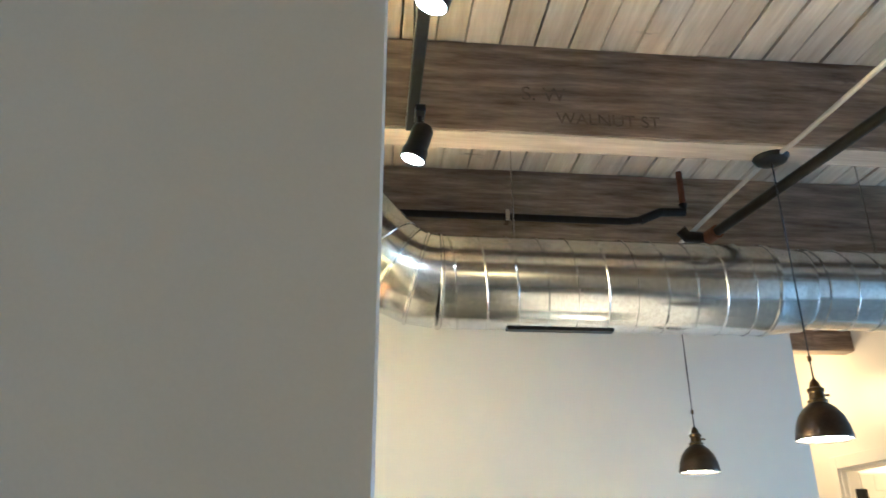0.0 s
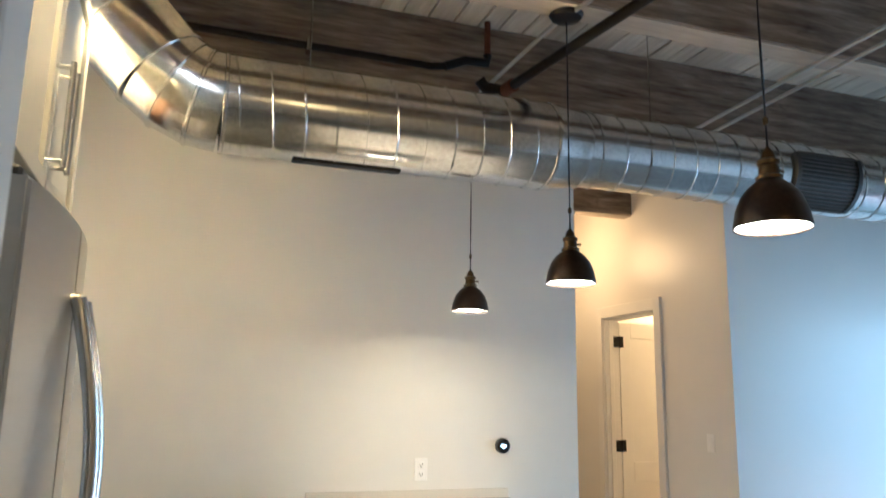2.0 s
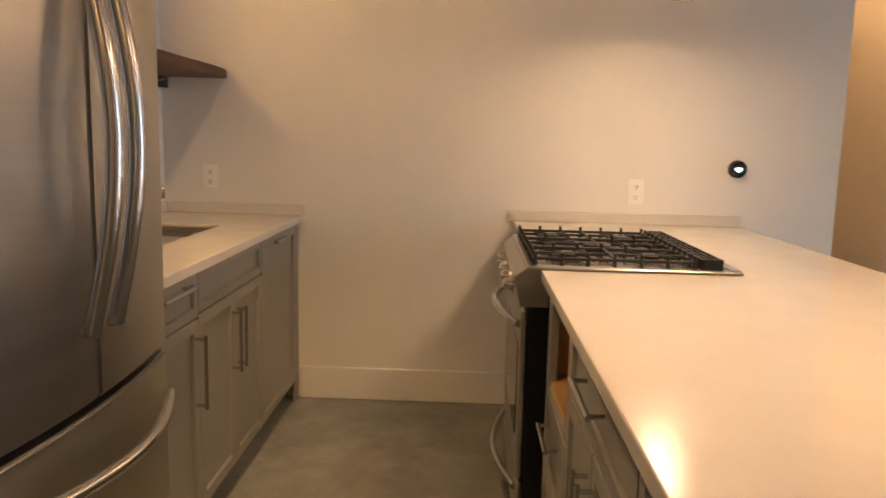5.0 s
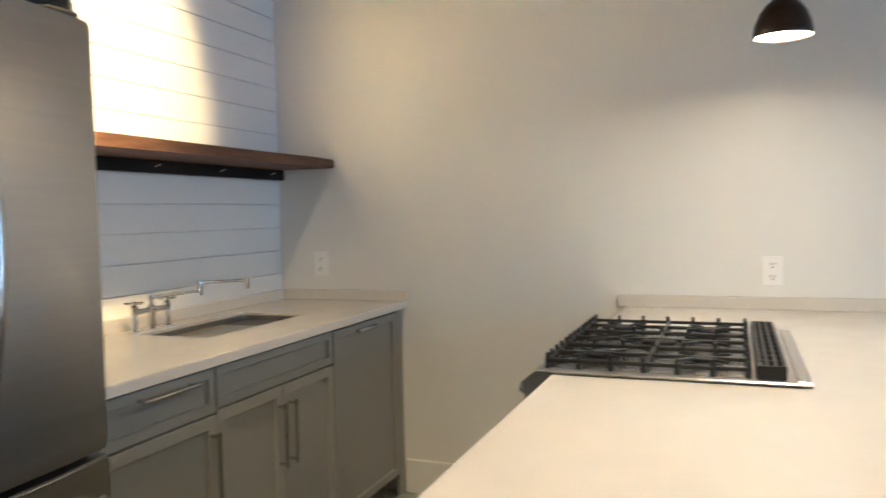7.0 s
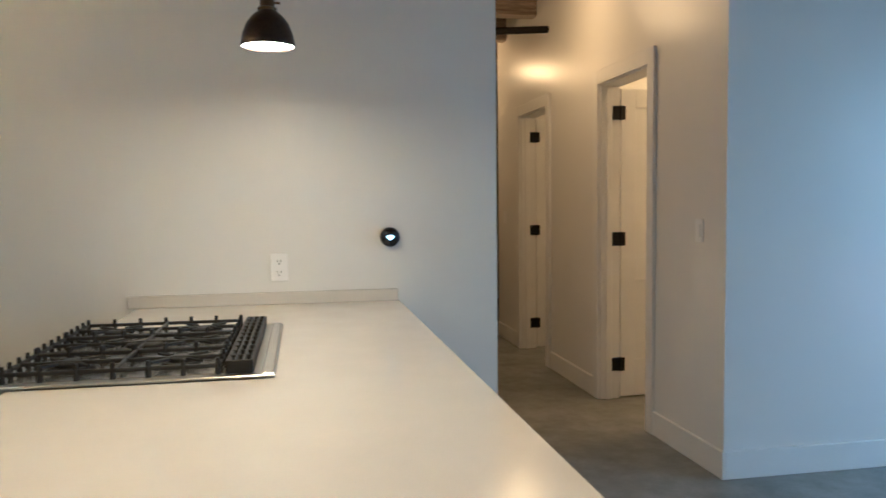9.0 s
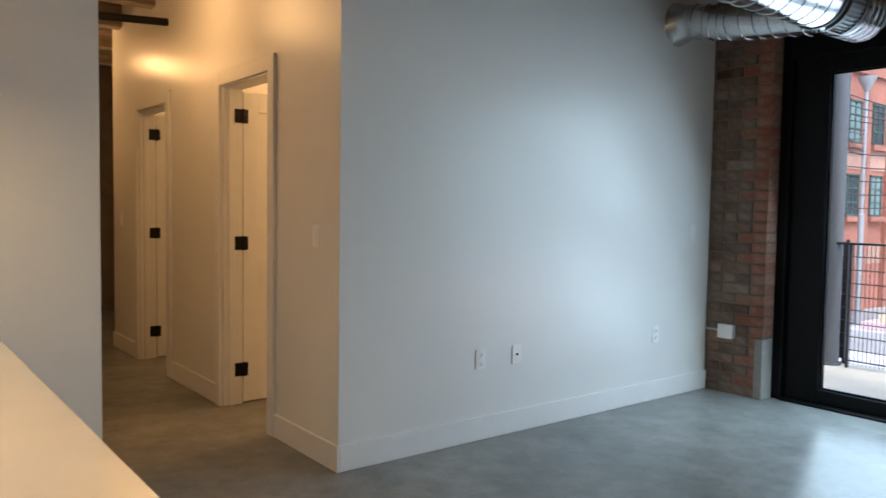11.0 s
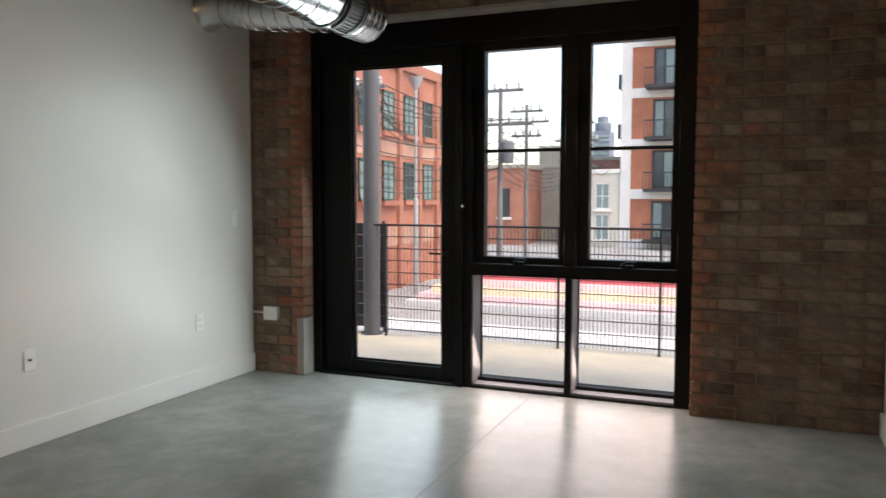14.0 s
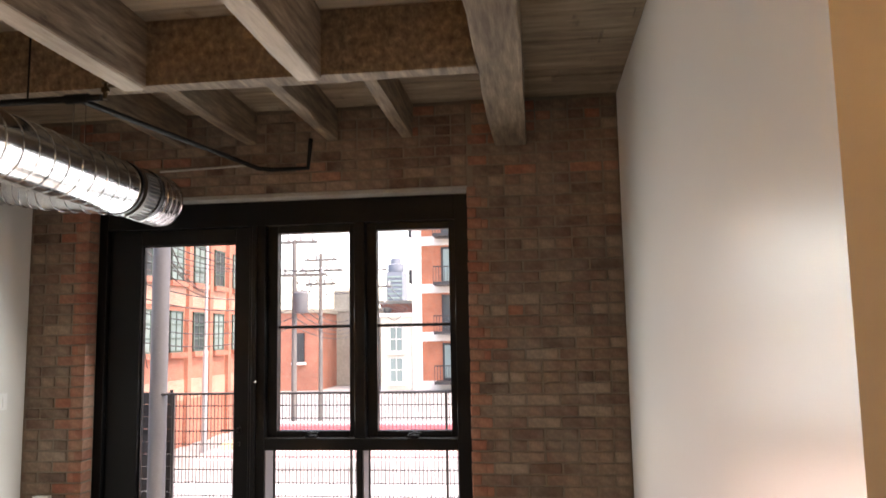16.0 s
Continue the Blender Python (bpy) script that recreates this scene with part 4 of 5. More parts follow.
for bx, by, r in ((-1.36, -1.24, 0.042), (-1.10, -1.24, 0.034), (-1.23, -1.01, 0.05), (-1.36, -0.78, 0.034), (-1.10, -0.78, 0.042)):
    part("burner", lathe([(r + 0.015, 0), (r + 0.012, 0.010), (r, 0.012), (r, 0.020), (r - 0.006, 0.024), (0.001, 0.024)], (bx, by, GZ), n=24), M_IRON, rng_, "black burner cap")
for k in range(3):
    y0 = RY0 + 0.022 + k * 0.2455
    y1 = y0 + 0.241
    g = bmesh.new()
    zt = GZ + 0.026
    for y in (y0 + 0.005, (y0 + y1) / 2, y1 - 0.005):
        block((-1.478, y - 0.005, zt - 0.010), (-0.99, y + 0.005, zt), 0.002, g)
    for xx in (-1.474, -1.23, -0.994):
        block((xx - 0.005, y0, zt - 0.010), (xx + 0.005, y1, zt), 0.002, g)
    for bx in (-1.36, -1.10):
        for k2 in range(4):
            an = radians(45 + 90 * k2)
            tube([(bx + 0.03 * math.cos(an), (y0 + y1) / 2 + 0.03 * math.sin(an), zt - 0.003), (bx + 0.085 * math.cos(an), (y0 + y1) / 2 + 0.085 * math.sin(an), zt - 0.003)], 0.005, 6, g)
    for xx in np.linspace(-1.472, -0.996, 7):
        for y in (y0 + 0.005, y1 - 0.005):
            tube([(float(xx), y, GZ), (float(xx), y, zt + 0.014)], [0.0075, 0.005], 8, g)
    for y in np.linspace(y0 + 0.06, y1 - 0.06, 3):
        for xx in (-1.474, -0.994):
            tube([(xx, float(y), GZ), (xx, float(y), zt + 0.014)], [0.0075, 0.005], 8, g)
    part("grate", g, M_IRON, rng_, "cast iron burner grate", soft=False)
v = bmesh.new()
for y in np.arange(RY0 + 0.03, RY1 - 0.05, 0.052):
    block((-0.972, float(y), GZ), (-0.965, float(y) + 0.05, GZ + 0.03), 0.001, v)
for xx in (-0.974, -0.955, -0.936, -0.917):
    block((xx - 0.004, RY0 + 0.02, GZ), (xx + 0.004, RY1 - 0.02, GZ + 0.032), 0.002, v)
for y in np.linspace(RY0 + 0.024, RY1 - 0.024, 12):
    block((-0.976, float(y) - 0.004, GZ), (-0.915, float(y) + 0.004, GZ + 0.032), 0.001, v)
part("rear_vent", v, M_IRON, rng_, "black slotted vent grille", soft=False)

# ---- lamps ----
def pendant(place):
    x, y = place
    p = thing("pendant_lamp", "dark bronze dome pendant lamp on a black cord, lit", "pendant lamp", (x, y, RIM), "pendant lamps over the island")
    part("shade", lathe([(0.086, 0.0), (0.087, 0.004), (0.085, 0.016), (0.080, 0.042), (0.068, 0.074), (0.050, 0.098), (0.030, 0.114), (0.022, 0.120), (0.020, 0.118), (0.047, 0.094), (0.065, 0.070), (0.077, 0.040), (0.082, 0.016), (0.083, 0.002), (0.086, 0.0)], (x, y, RIM), n=40, capped=False), M_BRONZE, p, "dark bronze dome shade")
    part("diffuser", lathe([(0.001, 0.010), (0.050, 0.0105), (0.081, 0.012), (0.081, 0.014), (0.001, 0.014)], (x, y, RIM), n=32), M_LIT, p, "glowing lamp opening")
    part("socket", lathe([(0.030, 0.116), (0.031, 0.124), (0.024, 0.128), (0.022, 0.150), (0.026, 0.152), (0.026, 0.162), (0.018, 0.166), (0.014, 0.182), (0.008, 0.190), (0.004, 0.196)], (x, y, RIM), n=24), M_BRASS, p, "aged brass socket cap")
    part("switch_key", tube([(x + 0.02, y, RIM + 0.142), (x + 0.042, y, RIM + 0.142)], 0.004, 8), M_BRASS, p)
    cord = []
    for k in range(2):
        pts = [(x + 0.0022 * math.cos(3.2 * i + math.pi * k), y + 0.0022 * math.sin(3.2 * i + math.pi * k), RIM + 0.19 + i * (2.825 - RIM - 0.19) / 150) for i in range(151)]
        cord.append(tube(pts, 0.0021, 5))
    part("cord", join(cord[0], cord[1]), M_BLACK, p, "twisted black cloth cord")
    part("strain_relief", lathe([(0.003, 0), (0.007, 0.004), (0.007, 0.018), (0.003, 0.022)], (x, y, RIM + 0.25), n=10), M_BRASS, p)
    part("canopy", lathe([(0.004, -0.028), (0.03, -0.027), (0.055, -0.020), (0.064, -0.006), (0.066, 0.0), (0.001, 0.0)], (x, y, 2.848), n=32), M_BLACK, p, "glossy black ceiling canopy")


for pl in PENDANTS:
    pendant(pl)

track = thing("track_light_rail", "black lighting track with round spot heads, lit", "track light", (-2.205, -2.8, 2.8))
part("rail", block((-2.223, -4.6, 2.80), (-2.187, -1.80, 2.835), 0.003), M_BLACK, track, soft=False)
for y in (-1.95, -3.2, -4.4):
    part("hanger_rod", tube([(-2.205, y, 2.835), (-2.205, y, DECK)], 0.004, 8), M_BLACK, track)
for a, b, *_ in SPOTS:
    a = Vector(a)
    d = Vector((-0.30, 0.12, -0.94)).normalized()
    hd = part("spot_head", lathe([(0.036, 0.0), (0.040, -0.004), (0.040, -0.03), (0.036, -0.036), (0.034, -0.10), (0.026, -0.115), (0.001, -0.118)], a, d, 28), M_BLACK, track, "black cylinder spot head")
    part("lens", lathe([(0.001, 0.003), (0.034, 0.002), (0.035, 0.0005), (0.001, 0.0005)], a, d, 24), M_SPOTLIT, hd, "glowing lens")
    s = a - d * 0.07
    part("stem", tube([s, (s.x, s.y, 2.80)], 0.009, 10), M_BLACK, hd)
    part("adaptor", block((s.x - 0.016, s.y - 0.04, 2.775), (s.x + 0.016, s.y + 0.04, 2.80), 0.003), M_BLACK, hd, soft=False)

# ---- ducts and pipes ----
DYC, DZ = -1.2, 2.495


def ribbed(points, radius, pitch=0.115, rib=0.004, n=40):
    """Spiral duct: a round pipe along straight points with a raised seam wound round it."""
    bm = tube(points, radius, n)
    a, b = Vector(points[0]), Vector(points[-1])
    d = (b - a).normalized()
    up = d.orthogonal().normalized()
    side = d.cross(up)
    ln = (b - a).length
    steps = max(24, int(ln / pitch * 24))
    pts = [a + d * (ln * i / steps) + (radius + 0.001) * (math.cos(2 * math.pi * i / 24) * up + math.sin(2 * math.pi * i / 24) * side) for i in range(steps + 1)]
    tube(pts, rib, 5, bm)
    return bm


duct = thing("air_duct", "galvanised spiral air duct hung below the beams", "duct", (0.9, DYC, DZ))
part("duct_section", ribbed([(-2.06, DYC, DZ), (-0.77, DYC, DZ)], 0.182), M_DUCT, duct, "wide spiral section")
part("reducer", lathe([(0.184, 0), (0.187, 0.01), (0.184, 0.02), (0.166, 0.15), (0.168, 0.16), (0.165, 0.17)], (-0.77, DYC, DZ), (1, 0, 0), 40), M_DUCT, duct, "smooth tapering collar")
part("duct_section", ribbed([(-0.60, DYC, DZ + 0.01), (0.43, DYC, DZ + 0.01)], 0.162), M_DUCT, duct)
part("duct_section", ribbed([(0.82, DYC, DZ + 0.01), (3.45, DYC, DZ + 0.01)], 0.162), M_DUCT, duct)
part("duct_section", ribbed([(0.43, DYC, DZ + 0.01), (0.82, DYC, DZ + 0.01)], 0.162), M_DUCT, duct)
part("duct_section", tube([(3.45, DYC, DZ + 0.01), (3.66, DYC, DZ + 0.01)], 0.161, 40), M_DUCT, duct)


def saddle(x0, x1, a0, a1, r0, r1, n=14):
    """A curved plate round the duct between two angles."""
    bm = bmesh.new()
    rows = []
    for i in range(n + 1):
        a = radians(a0 + (a1 - a0) * i / n)
        c, s_ = math.cos(a), math.sin(a)
        rows.append([bm.verts.new((x, DYC + r * c, DZ + 0.01 + r * s_)) for x, r in ((x0, r0), (x1, r0), (x1, r1), (x0, r1))])
    for p_, q_ in zip(rows, rows[1:]):
        for k in range(4):
            bm.faces.new((p_[k], p_[(k + 1) % 4], q_[(k + 1) % 4], q_[k]))
    bm.faces.new(rows[0])
    bm.faces.new(rows[-1])
    return bm


M_GRILLE = plain("grille_metal", (0.10, 0.088, 0.078), 0.5, 0.3, var=0.1)
for x0, x1, a0, a1 in ((0.45, 0.81, 158, 250), (3.47, 3.64, 150, 260)):
    gl = part("grille", saddle(x0, x1, a0, a1, 0.160, 0.168), M_DARKPL, duct, "dark slotted air outlet let into the side")
    part("grille_frame", saddle(x0 - 0.012, x0 + 0.012, a0, a1, 0.161, 0.180), M_GRILLE, gl, soft=False)
    part("grille_frame", saddle(x1 - 0.012, x1 + 0.012, a0, a1, 0.161, 0.180), M_DARKPL, gl, soft=False)
    for a in (a0, a1):
        part("grille_frame", saddle(x0 + 0.012, x1 - 0.012, a - 2.5, a + 2.5, 0.161, 0.179, 2), M_GRILLE, gl, soft=False)
    for k in range(13):
        ang = radians(a0 + (a1 - a0) * (k + 1) / 14)
        c, s_ = math.cos(ang), math.sin(ang)
        part("louvre", tube([(x0 + 0.012, DYC + 0.172 * c, DZ + 0.01 + 0.172 * s_), (x1 - 0.012, DYC + 0.172 * c, DZ + 0.01 + 0.172 * s_)], 0.0045, 6), M_GRILLE, gl)
part("end_collar", ribbed([(3.66, DYC, DZ + 0.01), (3.93, DYC, DZ + 0.01)], 0.162, 0.06), M_DUCT, duct)
part("end_cap", lathe([(0.165, 0), (0.167, 0.012), (0.158, 0.02), (0.001, 0.022)], (3.93, DYC, DZ + 0.01), (1, 0, 0), 40), M_DUCT, duct)
# elbow that climbs towards the sink wall


def bend(p0, d0, d1, radius, r, steps, parent):
    """A mitred elbow: rings swept from direction d0 to d1 with raised seams between its gores."""
    d0, d1 = Vector(d0).normalized(), Vector(d1).normalized()
    pts, p = [Vector(p0)], Vector(p0)
    for i in range(steps):
        d = d0.lerp(d1, (i + 0.5) / steps).normalized()
        p = p + d * radius
        pts.append(p.copy())
    bm = tube(pts, r, 40)
    part("elbow", bm, M_DUCT, parent, "segmented elbow")
    for i in range(0, len(pts)):
        d = d0.lerp(d1, i / steps).normalized()
        part("seam_ring", lathe([(r, -0.008), (r + 0.006, -0.004), (r + 0.006, 0.004), (r, 0.008)], pts[i], d, 40), M_DUCT, parent)
    return pts[-1], d1


e1, dd = bend((-2.06, DYC, DZ), (-1, 0, 0), (-0.68, 0.0, 0.73), 0.085, 0.182, 3, duct)
e2 = e1 + dd * 0.22
part("duct_section", tube([e1, e2], 0.182, 40), M_DUCT, duct)
e3, dd = bend(e2, dd, (-1, 0.0, 0.05), 0.09, 0.182, 2, duct)
part("duct_section", ribbed([e3, (-3.17, e3.y, e3.z + 0.02)], 0.182), M_DUCT, duct)
part("damper_slot", block((-1.80, DYC - 0.02, DZ - 0.190), (-1.38, DYC + 0.02, DZ - 0.178), 0.003), M_BLACK, duct, "thin black hanger bar", soft=False)
for xx in (-1.75, -0.2, 1.6, 3.0):
    part("hanger_wire", tube([(xx, DYC + 0.02, DZ + 0.17), (xx, DYC + 0.02, DECK)], 0.0035, 6), M_STEEL_H, duct)
for xx in (3.43, 3.68):
    part("band", lathe([(0.164, -0.012), (0.169, -0.01), (0.169, 0.01), (0.164, 0.012)], (xx, DYC, DZ + 0.01), (1, 0, 0), 40), M_BLACK, duct, "black clamp band")

branch = thing("branch_duct", "galvanised spiral branch duct with a flared wall collar", "duct", (3.85, -0.7, 2.42))
part("duct_section", ribbed([(3.88, -1.08, 2.515), (3.88, -0.42, 2.585)], 0.115, 0.10), M_DUCT, branch)
b1, dd = bend((3.88, -0.42, 2.585), (0, 1, 0.1), (-0.05, 1, 0.28), 0.06, 0.115, 2, branch)
b2 = Vector((3.87, -0.125, 2.64))
part("duct_section", ribbed([b1, b2], 0.115, 0.08), M_DUCT, branch)
part("wall_collar", lathe([(0.113, 0), (0.117, 0.02), (0.140, 0.10), (0.152, 0.125)], b2, (0, 1, 0), 40, capped=False), M_DUCT, branch, "flared collar against the wall")
part("tee_saddle", lathe([(0.135, 0), (0.125, 0.03), (0.117, 0.05)], (3.88, -1.08, 2.515), (0, 1, 0.1), 32), M_DUCT, branch)
for xx in (3.86,):
    part("hanger_wire", tube([(xx, -0.7, 2.66), (xx, -0.7, DECK)], 0.0035, 6), M_STEEL_H, branch)


def elbow_fit(p, r, bm):
    return lathe([(r, -0.02), (r * 1.35, -0.016), (r * 1.35, 0.016), (r, 0.02)], p, (0, 0, 1), 14, bm)


sp1 = thing("sprinkler_pipe", "black iron sprinkler pipe crossing under the beams", "pipe", (-0.75, -2.4, 2.79))
part("pipe", tube([(-0.865, -1.08, 2.785), (-0.667, -2.33, 2.80), (-0.35, -4.3, 2.80)], 0.021, 16), M_PIPE, sp1)
part("elbow_fitting", tube([(-0.862, -1.10, 2.785), (-0.875, -1.05, 2.785), (-0.96, -1.05, 2.79), (-0.985, -1.05, 2.82)], 0.026, 14), M_PIPE, sp1)
part("coupling", tube([(-0.858, -1.13, 2.785), (-0.868, -1.06, 2.785)], 0.030, 14), M_RUST, sp1, "rust-red coupling")
for y, hx in ((-2.9, -0.575), (-4.2, -0.366)):
    part("pipe_hanger", tube([(hx, y, 2.82), (hx, y, DECK)], 0.004, 8), M_STEEL_H, sp1)
sp2 = thing("branch_pipe", "dark iron pipe clipped along the timber beam", "pipe", (-1.6, -0.85, 3.0))
part("pipe", tube([(-3.0, -0.85, 2.95), (-1.15, -0.85, 2.945), (-1.06, -0.85, 2.96)], 0.017, 12), M_PIPE, sp2)
part("riser", tube([(-0.87, -0.86, 3.03), (-0.87, -0.86, DECK)], 0.015, 12), M_RUST, sp2)
part("sprinkler_elbow", tube([(-1.08, -0.85, 2.955), (-0.98, -0.85, 3.0), (-0.87, -0.86, 3.0), (-0.87, -0.86, 3.04)], 0.021, 12), M_PIPE, sp2)
part("clip", block((-1.72, -0.87, 2.92), (-1.70, -0.812, 2.98), 0.002), M_STEEL_H, sp2, soft=False)

for i, pts in enumerate(([(-0.93, -0.83, 2.82), (-0.90, -1.62, 2.835), (-0.86, -1.78, 2.84), (-0.80, -2.9, 2.84), (-0.78, -4.0, 2.84)],
                         [(0.25, -0.82, 2.80), (0.25, -2.0, 2.83), (0.25, -4.2, 2.83)], [(0.36, -0.82, 2.80), (0.36, -2.0, 2.83), (0.36, -4.2, 2.83)])):
    solid("conduit", tube(pts, 0.009, 10), M_CONDUIT, "thin pale metal electrical conduit under the beams", "conduit", group="ceiling conduits")

wp = thing("ceiling_pipe", "iron sprinkler pipe below the header beam by the window", "pipe", (3.0, -1.3, 2.83))
part("pipe", tube([(2.66, 0.0, 2.80), (2.66, -1.55, 2.80)], 0.018, 14), M_PIPE, wp)
part("branch", tube([(2.66, -1.42, 2.80), (4.22, -1.78, 2.77), (4.28, -1.86, 2.77), (4.28, -2.12, 2.77), (4.28, -2.14, 2.98)], 0.016, 12), M_PIPE, wp)
part("tee_fitting", tube([(2.66, -1.36, 2.80), (2.66, -1.48, 2.80)], 0.025, 12), M_PIPE, wp)
part("sprinkler_head", lathe([(0.012, 0), (0.012, 0.03), (0.022, 0.035), (0.022, 0.055), (0.007, 0.06), (0.007, 0.08), (0.018, 0.082)], (2.66, -1.57, 2.79), n=14), M_BRASS, wp, "brass sprinkler head")
for y in (-0.4, -1.15):
    part("hanger_rod", tube([(2.66, y, 2.81), (2.66, y, DECK)], 0.005, 8), M_PIPE, wp)
solid("wall_conduit", tube([(4.325, -1.0, 2.80), (4.325, -1.70, 2.82)], 0.008, 8), M_CONDUIT, "thin conduit along the brick above the window", "conduit")

hb_ = thing("hall_light", "white ceiling light on a dark hallway beam", "light fixture", (0.75, 1.13, 2.86))
part("base", lathe([(0.07, 0), (0.07, -0.02), (0.05, -0.03), (0.001, -0.032)], (0.62, 1.13, 2.872), n=24), M_PLASTIC, hb_)
part("lens", lathe([(0.045, -0.028), (0.043, -0.05), (0.03, -0.07), (0.001, -0.075)], (0.62, 1.13, 2.872), n=20), M_PLASTIC, hb_)
solid("hall_pipe", tube([(0.06, 2.60, 2.63), (1.165, 2.60, 2.70)], 0.028, 12), M_PIPE, "black iron pipe crossing the hallway", "pipe")

# ---- wall fittings ----
def outlet(kind, place, normal, group="wall plates"):
    """A white cover plate on a wall: a duplex socket, a data jack or a rocker switch."""
    label = {"socket": "white duplex power outlet plate on the wall", "jack": "white cable jack plate on the wall", "switch": "white rocker light switch plate on the wall"}[kind]
    o = thing("power_outlet" if kind == "socket" else "light_switch" if kind == "switch" else "cable_jack", label, kind, place, group)
    n, p = Vector(normal), Vector(place)
    u = Vector((0, 0, 1)).cross(n)

    def at(du, dz, dn):
        return p + u * du + Vector((0, 0, dz)) + n * dn

    def slab(nm, du0, du1, dz0, dz1, d0, d1, m, bev=0.002):
        a, b = at(du0, dz0, d0), at(du1, dz1, d1)
        return part(nm, block(a, b, bev), m, o, soft=False)
    slab("cover_plate", -0.036, 0.036, -0.058, 0.058, 0, 0.006, M_PLASTIC)
    if kind == "socket":
        for dz in (-0.024, 0.024):
            slab("socket_face", -0.017, 0.017, dz - 0.017, dz + 0.017, 0.006, 0.009, M_PLASTIC)
            for du in (-0.007, 0.007):
                slab("slot", du - 0.0014, du + 0.0014, dz - 0.002, dz + 0.008, 0.009, 0.0094, M_DARKPL, 0)
            slab("slot", -0.003, 0.003, dz - 0.012, dz - 0.007, 0.009, 0.0094, M_DARKPL, 0)
    elif kind == "switch":
        slab("rocker", -0.017, 0.017, -0.033, 0.033, 0.006, 0.011, M_PLASTIC)
    else:
        part("jack", lathe([(0.007, 0), (0.007, 0.006), (0.004, 0.012)], at(0, 0, 0.006), n, 12), M_DARKPL, o)
    return o


outlet("socket", (-0.886, 0, 1.068), (0, -1, 0))
outlet("socket", (-2.926, 0, 1.09), (0, -1, 0))
outlet("socket", (2.095, 0, 0.469), (0, -1, 0))
outlet("jack", (2.378, 0, 0.469), (0, -1, 0))
outlet("socket", (3.72, 0, 0.465), (0, -1, 0))
outlet("switch", (4.12, 0, 1.18), (0, -1, 0))
outlet("switch", (1.165, 0.24, 1.18), (-1, 0, 0))
outlet("switch", (1.165, 3.90, 1.19), (-1, 0, 0))

th = thing("thermostat", "round black thermostat with a small lit display", "thermostat", (-0.419, 0, 1.187))
part("ring", lathe([(0.041, 0), (0.042, 0.004), (0.042, 0.022), (0.039, 0.027), (0.001, 0.027)], (-0.419, 0, 1.187), (0, -1, 0), 40), M_DARKPL, th, "dark metal ring")
part("screen", lathe([(0.036, 0.0272), (0.034, 0.0285), (0.001, 0.029)], (-0.419, 0, 1.187), (0, -1, 0), 32), M_OVEN, th, "black glass face")
fan = bmesh.new()
cv = fan.verts.new((-0.419, -0.0296, 1.172))
av = [fan.verts.new((-0.419 + 0.027 * math.sin(radians(t_)), -0.0296, 1.172 + 0.024 * math.cos(radians(t_)))) for t_ in range(-48, 49, 12)]
for a, b in zip(av, av[1:]):
    fan.faces.new((cv, a, b))
part("display_mark", fan, M_SCREEN, th, "pale lit fan-shaped mark", soft=False)

jb = thing("junction_box", "galvanised metal junction box on the brick pier", "junction box", (BX - 0.02, -0.187, 0.46))
part("box", block((BX - 0.048, -0.245, 0.41), (BX - 0.004, -0.128, 0.51), 0.004), M_CONDUIT, jb, soft=False)
part("cover", block((BX - 0.053, -0.247, 0.408), (BX - 0.049, -0.126, 0.512), 0.002), M_PLASTIC, jb, "pale blank cover", soft=False)
part("conduit_stub", tube([(BX - 0.02, -0.128, 0.46), (BX - 0.02, -0.01, 0.46)], 0.009, 10), M_CONDUIT, jb)

# ---- outside ----
M_CONC = plain("balcony_concrete", (0.74, 0.66, 0.51), 0.85, var=0.12, scale=2, fine=60, bump=0.3)
M_RAILM = plain("dark_rail_metal", (0.03, 0.03, 0.032), 0.5, var=0.15)
M_COLUMN = plain("column_grey_paint", (0.11, 0.115, 0.125), 0.5, var=0.1)
M_ROAD = plain("worn_concrete_road", (0.36, 0.355, 0.345), 0.9, var=0.2, scale=0.6, fine=20, bump=0.3)
M_SNOW = plain("pale_paving", (0.62, 0.61, 0.60), 0.9, var=0.1, scale=1, fine=20)
M_LINE = plain("road_line", (0.75, 0.75, 0.73), 0.8, var=0.1)
M_PINK = plain("pink_paint", (0.88, 0.62, 0.63), 0.7, var=0.12, scale=0.9, fine=8)
M_ORANGE = plain("yellow_paint", (0.88, 0.74, 0.50), 0.7, var=0.12, scale=0.9, fine=8)
M_RED = plain("red_paint", (0.82, 0.17, 0.19), 0.7, var=0.12, scale=0.9, fine=8)
M_FB_A = far_brick("warehouse_brick", (0.43, 0.15, 0.10), (0.36, 0.12, 0.08), (0.38, 0.24, 0.18), 5.0)
M_FB_B = far_brick("row_brick", (0.40, 0.15, 0.10), (0.33, 0.12, 0.08), (0.32, 0.22, 0.17), 5.0)
M_FB_D = far_brick("bare_brick", (0.50, 0.27, 0.19), (0.42, 0.21, 0.15), (0.5, 0.4, 0.33), 5.0)
M_FB_C = far_brick("apartment_brick", (0.52, 0.18, 0.10), (0.46, 0.15, 0.085), (0.40, 0.22, 0.15), 5.0)
M_WHITEC = plain("pale_concrete", (0.72, 0.70, 0.66), 0.85, var=0.08, scale=0.5, fine=8)
M_TAN = plain("tan_stucco", (0.34, 0.31, 0.25), 0.9, var=0.2, scale=0.5, fine=6)
M_BEIGE = plain("beige_stone", (0.62, 0.58, 0.49), 0.85, var=0.12, scale=0.6, fine=8)
M_WINF = plain("green_window_frame", (0.06, 0.10, 0.085), 0.5, var=0.1)
M_DARKG = plain("far_window_glass", (0.06, 0.075, 0.08), 0.12, var=0.1, bump=0.0)
